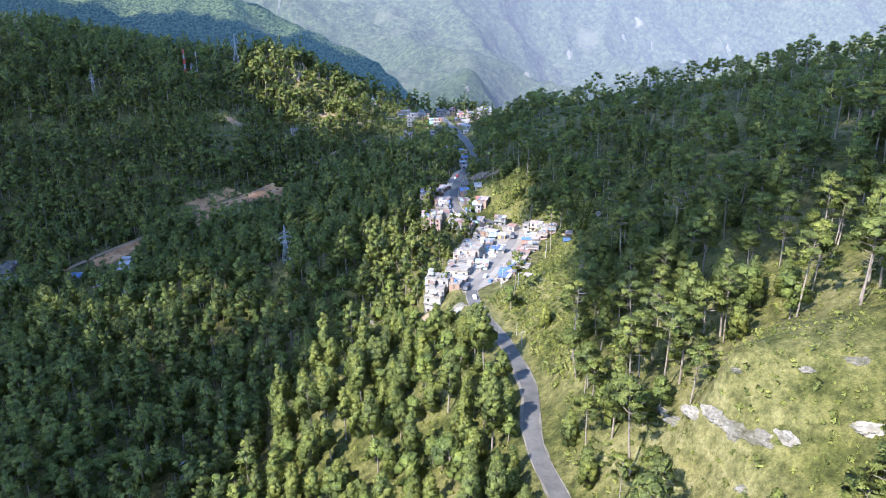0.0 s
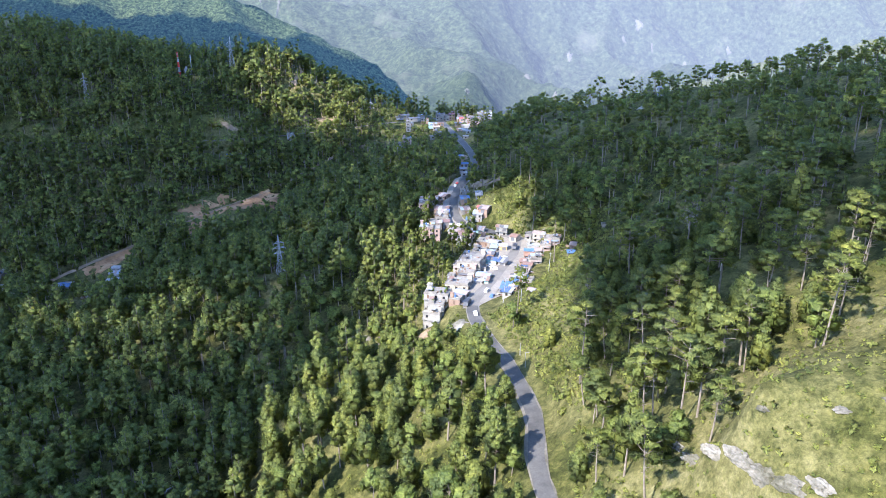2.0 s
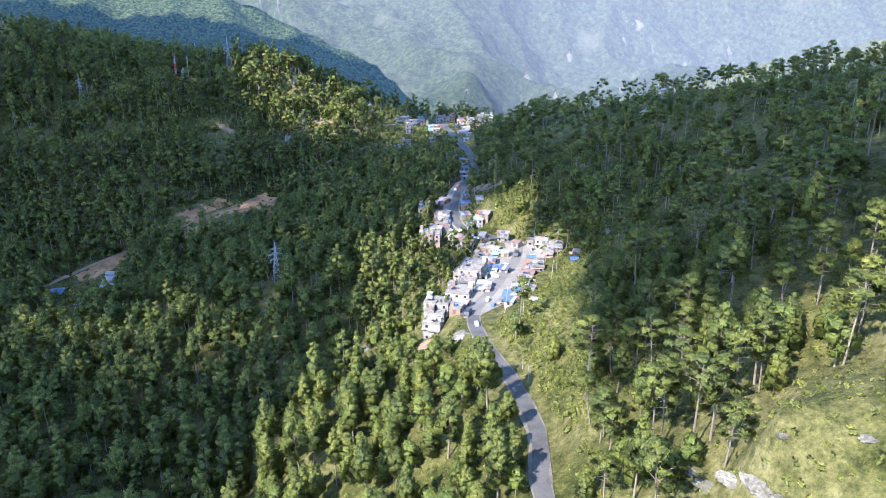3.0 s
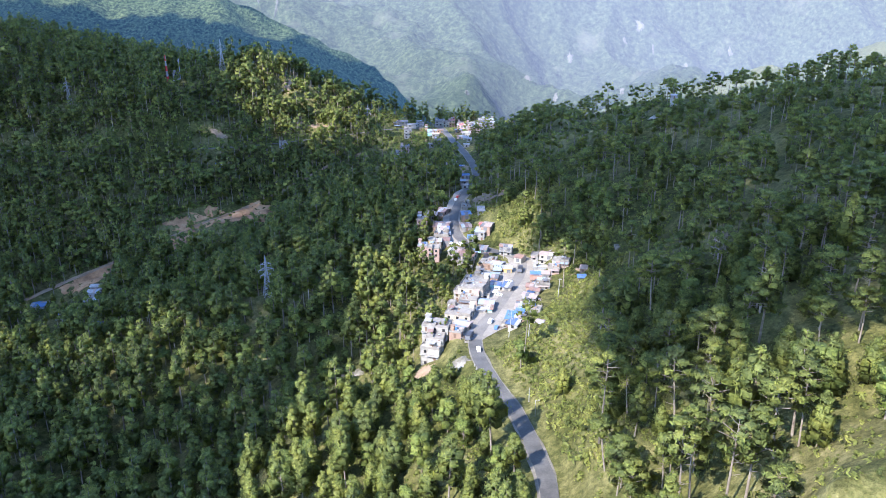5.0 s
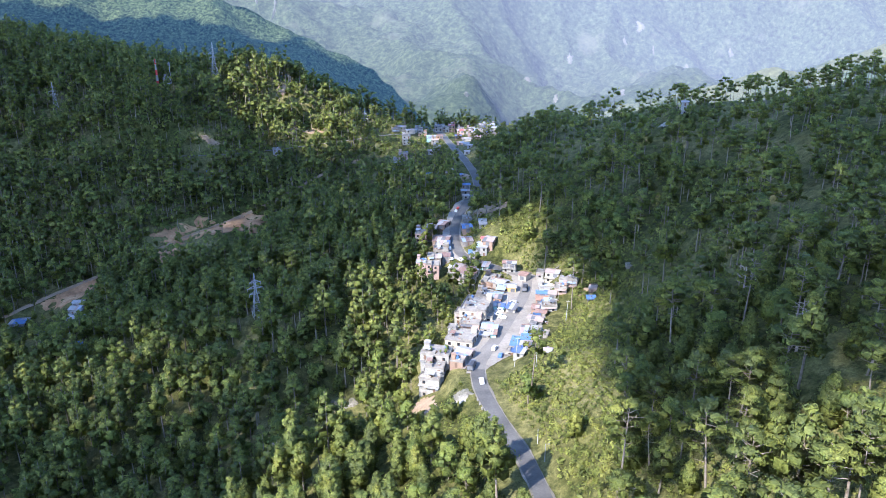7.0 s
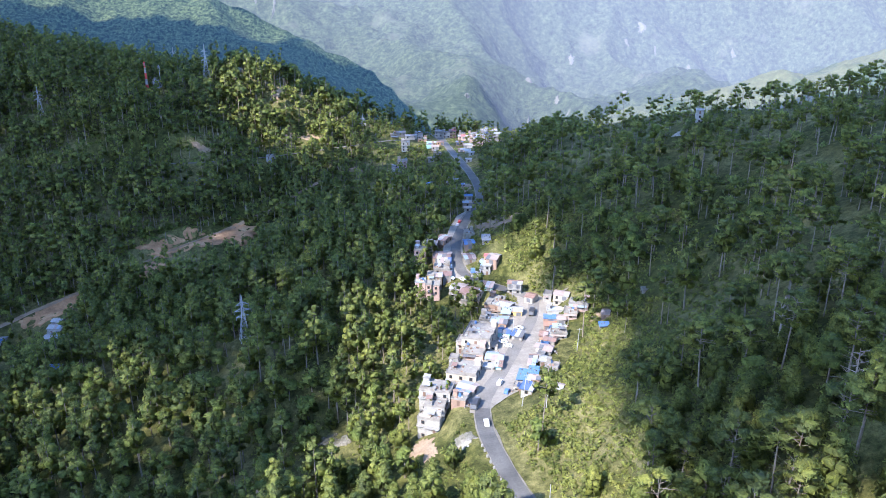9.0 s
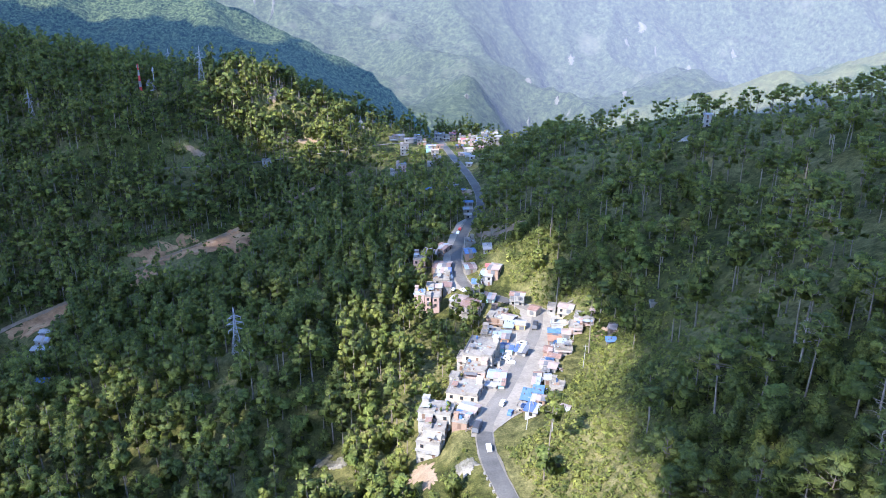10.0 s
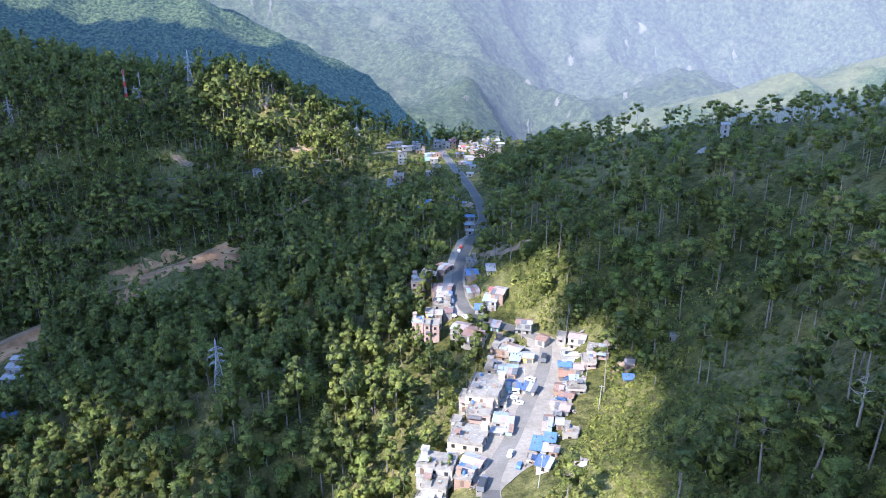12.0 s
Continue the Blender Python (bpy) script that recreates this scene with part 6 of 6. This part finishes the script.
def woods():
    x, y, rng = scatter(8.0, -480, 420, 30, 1010, 12)
    ok = seen_side(x, y) & (rng.uniform(0, 1, x.size) < thinning(x, y))
    ex, ey, rng = scatter(9.5, -430, -55, 540, 900, 15)
    more = seen_side(ex, ey) & (rng.uniform(0, 1, ex.size) < 0.6 * thinning(ex, ey))
    x, y = np.r_[x[ok], ex[more]], np.r_[y[ok], ey[more]]
    z = height(x, y)
    roll = rng.uniform(0, 1, x.size)
    spur = (x < 34) & (x > -85) & (y < 350)
    hill = (x > 34)
    kind = np.where(roll < 0.5, 0, np.where(roll < 0.72, 1, 2))
    kind = np.where(spur, np.where(roll < 0.25, 0, np.where(roll < 0.8, 1, 2)), kind)
    crest = np.interp(y, [330, 450, 500, 556, 609, 680, 740], [400, 252, 210, 171, 133, 110, 95])
    kind = np.where(hill, np.where(roll < np.where(y < 335, 0.66, 0.56), 3, np.where(roll < 0.72, 0, np.where(roll < 0.88, 1, 2))), kind)
    kind = np.where(hill & (x > crest - 20), np.where(roll < 0.3, 3, np.where(roll < 0.6, 2, np.where(roll < 0.85, 1, 0))), kind)
    kind = np.where((x < -90) & (y > 600) & (roll > 0.84), 3, kind)
    kind = np.where((x < -55) & (x > -215) & (y > 775), np.where(roll < 0.28, 3, np.where(roll < 0.8, 0, 2)), kind)
    grove = np.hypot((x - 86) / 20, (y - 458) / 26) < 1
    kind = np.where(grove & (roll < 0.85), 2, kind)
    thicket = np.hypot((x - 94) / 32, (y - 288) / 36) < 1
    kind = np.where(thicket & (roll < 0.9), np.where(roll < 0.12, 3, 1), kind)
    size = rng.uniform(0.8, 1.32, x.size) * np.where(hill & (y > 330), 0.9, 1.0) * np.where((x > -14) & (x < 20) & (y > 340) & (y < 480), 0.7, 1.0)
    size *= np.where(hill & (x > crest - 25), np.where(kind == 3, 0.82, 0.62), 1.0)
    size *= np.where(thicket & (kind == 1), 0.75, 1.0)
    size *= np.where((x > -75) & (x < 75) & (y > 690) & (y < 880), 0.55, 1.0)
    low = np.minimum(np.hypot((x + 165) / 48, (y - 606) / 42), np.hypot((x + 248) / 30, (y - 528) / 38))
    size *= np.where(low < 1, 0.45, 1.0) * np.where((x > -215) & (x < -60) & (y > 775), 1.05, np.where((x > -320) & (x < -60) & (y > 740), 0.9, 1.0))
    spots = np.stack([x, y, z, size], 1)
    near = (y > 112) & (y < 315) & (x > -75) & (x < 135)
    return spots, kind, near


SPOTS, KINDS, NEAR = woods()
BUILDERS = (tall_pine, young_pine, broad_tree, umbrella_pine)
NAMES = ("pine_forest", "young_pine_wood", "broadleaf_wood", "open_pine_wood")
far = (SPOTS[:, 1] > 560) | (SPOTS[:, 1] < 112)
for k in range(4):
    leafy = LEAF if k == 2 else PINE
    words = ("tall full-crowned pines crowding the valley slopes", "dense young pines with full rounded crowns", "rounded broadleaf trees among the pines",
             "flat-topped pines on long bare trunks")[k]
    sel = (KINDS == k) & ~NEAR & ~far
    plant(NAMES[k], tree_set(BUILDERS[k], 1, 9, 50 + k), SPOTS[sel], [leafy, BARK], 60 + k, words, "forest")
    sel = (KINDS == k) & ~NEAR & far
    plant(NAMES[k], tree_set(BUILDERS[k], 2, 9, 70 + k), SPOTS[sel], [leafy, BARK], 80 + k, "distant " + words, "forest")


def single_trees():
    rng = np.random.default_rng(90)
    parents = []
    for k in range(4):
        leafy = LEAF if k == 2 else PINE
        name = ("pine_tree", "young_pine", "broadleaf_tree", "umbrella_pine")[k]
        words = ("tall green pine with a full column of needles", "young green pine with a full rounded crown", "leafy green broadleaf tree on the slope",
                 "flat-topped green pine on a long bare trunk")[k]
        row = []
        for v in range(5):
            wood, (leaves, way) = BUILDERS[k](np.random.default_rng(100 + 10 * k + v), 0)
            wv, wq = joined(wood)
            trunk = raw_mesh("trunk", wv, wq, [BARK], smooth=True)
            crown = raw_mesh("crown", leaves, np.arange(len(leaves)).reshape(-1, 4), [leafy], clump=way)
            row.append((trunk, crown))
        parents.append((name, words, row))
    index = np.flatnonzero(NEAR)
    for i in index:
        name, words, row = parents[KINDS[i]]
        trunk, crown = row[rng.integers(0, 5)]
        x, y, z, s = SPOTS[i]
        root = tagged(new(name), words, "tree", "trees on the near slopes")
        root.matrix_world = pose(x, y, z, rng.normal(0, 2), rng.normal(0, 2), rng.uniform(0, 360)) @ Matrix.Scale(float(s), 4)
        for part_name, me in (("trunk", trunk), ("crown", crown)):
            new(part_name, me).parent = root


single_trees()


def undergrowth():
    x, y, rng = scatter(2.6, -100, 130, 118, 590, 33)
    keep = 0.85 * (0.7 + 1.1 * fbm(x, y, 18, 3, 8)) * (1 - open_ground(x, y))
    keep = np.where(((x < -10) & (y < 330)) | (x < -60) | ((y > 470) & (x < 12)), keep * 0.35, keep)
    ok = seen_side(x, y) & ((y < 480) | (x > 10)) & (rng.uniform(0, 1, x.size) < keep)
    x, y = x[ok], y[ok]
    dx, dy, rng = scatter(2.1, 14, 92, 240, 545, 38)
    ok = rng.uniform(0, 1, dx.size) < (1.0 + 0.8 * fbm(dx, dy, 22, 3, 18)) * (1 - open_ground(dx, dy))
    x, y = np.r_[x, dx[ok]], np.r_[y, dy[ok]]
    size = rng.uniform(0.6, 1.35, x.size) * np.where((x > 50) & (y < 265), 0.75, 1.0) * np.where((x > 24) & (rng.uniform(0, 1, x.size) < 0.25), 1.3, 1.0) * np.where((y > 455) & (rng.uniform(0, 1, x.size) < 0.3), 1.35, 1.0)
    spots = np.stack([x, y, height(x, y) - 0.15, size], 1)
    plant("undergrowth", tree_set(bush, 0, 10, 130), spots, [BUSH, BARK], 131, "low green bushes and scrub on the slopes", "bush")
    x, y, rng = scatter(6.0, 60, 330, 300, 800, 35)
    ok = seen_side(x, y) & ((x > 130) | (y > 590)) & (rng.uniform(0, 1, x.size) < (0.3 + 0.8 * fbm(x, y, 35, 3, 46)) * (1 - open_ground(x, y)))
    x, y = x[ok], y[ok]
    lx, ly, rng = scatter(6.2, -430, -55, 560, 900, 37)
    ok = seen_side(lx, ly) & (rng.uniform(0, 1, lx.size) < 0.8 * (1 - open_ground(lx, ly)))
    x, y = np.r_[x, lx[ok]], np.r_[y, ly[ok]]
    tx, ty, rng = scatter(4.6, -55, 90, 680, 880, 36)
    ok = (rng.uniform(0, 1, tx.size) < 0.8) & (near_line(ROAD, tx, ty)[0] > 5) & (near_line(HILL_ROAD, tx, ty)[0] > 4)
    for hx, hy, rx, ry in HUTS:
        ok &= np.hypot((tx - hx) / (rx + 1), (ty - hy) / (ry + 1)) > 1
    x, y = np.r_[x, tx[ok]], np.r_[y, ty[ok]]
    spots = np.stack([x, y, height(x, y) - 0.2, rng.uniform(0.8, 1.9, x.size) * np.where((x < -55) & (y > 560), 1.8, 1.0)], 1)
    plant("upper_scrub", tree_set(bush, 0, 8, 133), spots, [LEAF, BARK], 134, "dark green scrub on the upper hillside", "bush")


undergrowth()


# ---- heaps, stalls and plants about the village ----
def heap_mesh(seed, mats):
    """A loose heap of planks, crates, sacks and rubble."""
    rng = random.Random(seed)
    pieces = []
    for _ in range(16):
        bm = bmesh.new()
        a, b, c = rng.uniform(0.2, 0.7), rng.uniform(0.15, 0.5), rng.uniform(0.1, 0.4)
        if rng.random() < 0.35:
            a, b, c = rng.uniform(1.0, 1.9), 0.12, 0.08
        r = rng.uniform(0, 1.5)
        w = rng.uniform(0, 6.3)
        box(bm, -a / 2, a / 2, -b / 2, b / 2, -c / 2, c / 2, 0.02)
        bmesh.ops.transform(bm, matrix=pose(r * math.cos(w), r * math.sin(w), 0.15 + (1.5 - r) * 0.35 * rng.random(), rng.uniform(-20, 20), rng.uniform(-20, 20), rng.uniform(0, 180)), verts=bm.verts)
        pieces.append(("plank" if a >= 1.0 else "crate", as_mesh("plank" if a >= 1.0 else "crate", bm, rng.choice(mats))))
    return pieces


HEAPS = [heap_mesh(s, (TIMBER, ZINC, CONCRETE, RUST, BRICK, SKY)) for s in (1, 2, 3, 4)]


def built_over(x, y):
    """Whether a house stands here, or the carriageway passes."""
    d, _ = near_line(ROAD, np.array([float(x)]), np.array([float(y)]))
    return d[0] < 3.4 or any(math.hypot((x - hx) / (rx - 1.2), (y - hy) / (ry - 1.2)) < 0.95 for hx, hy, rx, ry in HUTS)


def heap(k, x, y, turn):
    if built_over(x, y):
        return
    root = tagged(new("scrap_heap"), "loose heap of planks, crates and rubble beside the shacks", "heap", "heaps about the village")
    root.matrix_world = pose(x, y, float(height(np.array([x]), np.array([y]))[0]) + 0.3, 0, 0, turn)
    for name, me in HEAPS[k % 4]:
        new(name, me).parent = root


def stall(x, y, turn, wide, deep, cloth, words):
    """Four posts, a counter and a sagging sheet tied over them."""
    if built_over(x, y):
        return
    z = float(height(np.array([x]), np.array([y]))[0]) + 0.25
    root = tagged(new("market_stall"), words, "stall", "stalls along the street")
    root.matrix_world = pose(x, y, z, 0, 0, turn)
    hw, hd = wide / 2, deep / 2
    for sx in (-1, 1):
        for sy in (-1, 1):
            part("post", tube(bmesh.new(), (sx * hw, sy * hd, -0.8), (sx * hw, sy * hd, 2.2 + 0.2 * sy), 0.05, 0.05, 5), TIMBER, root)
    bm = bmesh.new()
    n = 6
    grid = [[bm.verts.new((-hw - 0.3 + (wide + 0.6) * i / n, -hd - 0.3 + (deep + 0.6) * j / n,
                           2.05 + 0.4 * j / n - 0.22 * math.sin(math.pi * i / n) * math.sin(math.pi * j / n) + 0.05 * math.sin(3 * i + 2 * j + x))) for j in range(n + 1)] for i in range(n + 1)]
    for i in range(n):
        for j in range(n):
            bm.faces.new((grid[i][j], grid[i + 1][j], grid[i + 1][j + 1], grid[i][j + 1]))
    bmesh.ops.solidify(bm, geom=bm.faces[:], thickness=0.04)
    part("canopy", bm, cloth, root)
    part("counter", boxes((-hw + 0.2, hw - 0.2, -hd + 0.1, -hd + 0.7, 0.0, 0.85)), TIMBER, root)


for k, (x, y) in enumerate(((46.7, 409.5), (50.2, 406.7), (59.5, 419.7), (34.6, 378), (45.9, 385.6), (28.2, 362.9), (36, 364), (40.5, 392), (51, 397), (57.8, 428.6), (12.6, 352), (10.6, 350.6), (44, 399), (31.5, 369), (62, 438),
                             (7.5, 371), (26, 398), (33, 432), (42, 380), (38, 371))):
    heap(k, x, y, 40 * k)
for x, y, turn, wide, deep, cloth, words in ((47.5, 404, -20, 3.2, 2.6, BLUE, "street stall under a sagging blue tarpaulin"), (44.5, 394, -20, 2.8, 2.4, ZINC, "street stall under a grey sheet"),
                                             (40.5, 386, -22, 3.0, 2.4, ZINC, "street stall under a grey sheet"), (49.5, 414, -20, 3.4, 2.6, WHITE, "street stall under a pale canvas awning"),
                                             (36.5, 375, -22, 2.6, 2.2, RUST, "street stall under a rusty sheet"), (53.5, 421, -20, 3.0, 2.4, BLUE, "street stall under a sagging blue tarpaulin"),
                                             (32.5, 364, -24, 2.4, 2.0, NAVY, "street stall under a dark blue sheet")):
    stall(x, y, turn, wide, deep, cloth, words)


def roof_plant(x, y, z, size, seed):
    """A pot with a leafy shrub."""
    root = tagged(new("potted_plant"), "leafy green shrub in a clay pot on a roof terrace", "plant", "plants on the roof terraces")
    root.matrix_world = pose(x, y, z, 0, 0, seed * 50) @ Matrix.Scale(size, 4)
    part("pot", tube(bmesh.new(), (0, 0, 0), (0, 0, 0.45), 0.22, 0.32, 9), RUST, root)
    leaves, way = cards(np.random.default_rng(seed), [(0, 0, 0.8, 0.5, 1.0), (0.2, 0.1, 1.2, 0.4, 1.0)], 26, 0.32, 0.6)
    new("shrub", raw_mesh("shrub", leaves, np.arange(len(leaves)).reshape(-1, 4), [LEAF], clump=way)).parent = root


for k, (x, y, z) in enumerate(((-2.2, 352.2, -1.42), (-4.4, 359.6, 0.98), (-2.6, 358.6, 0.98), (1.4, 357.4, 0.98), (3.6, 357.2, 0.98), (4.4, 359.8, 0.98), (7.4, 380.4, -1.02))):
    roof_plant(x, y, z, 1.0 + 0.3 * (k % 3), 400 + k)
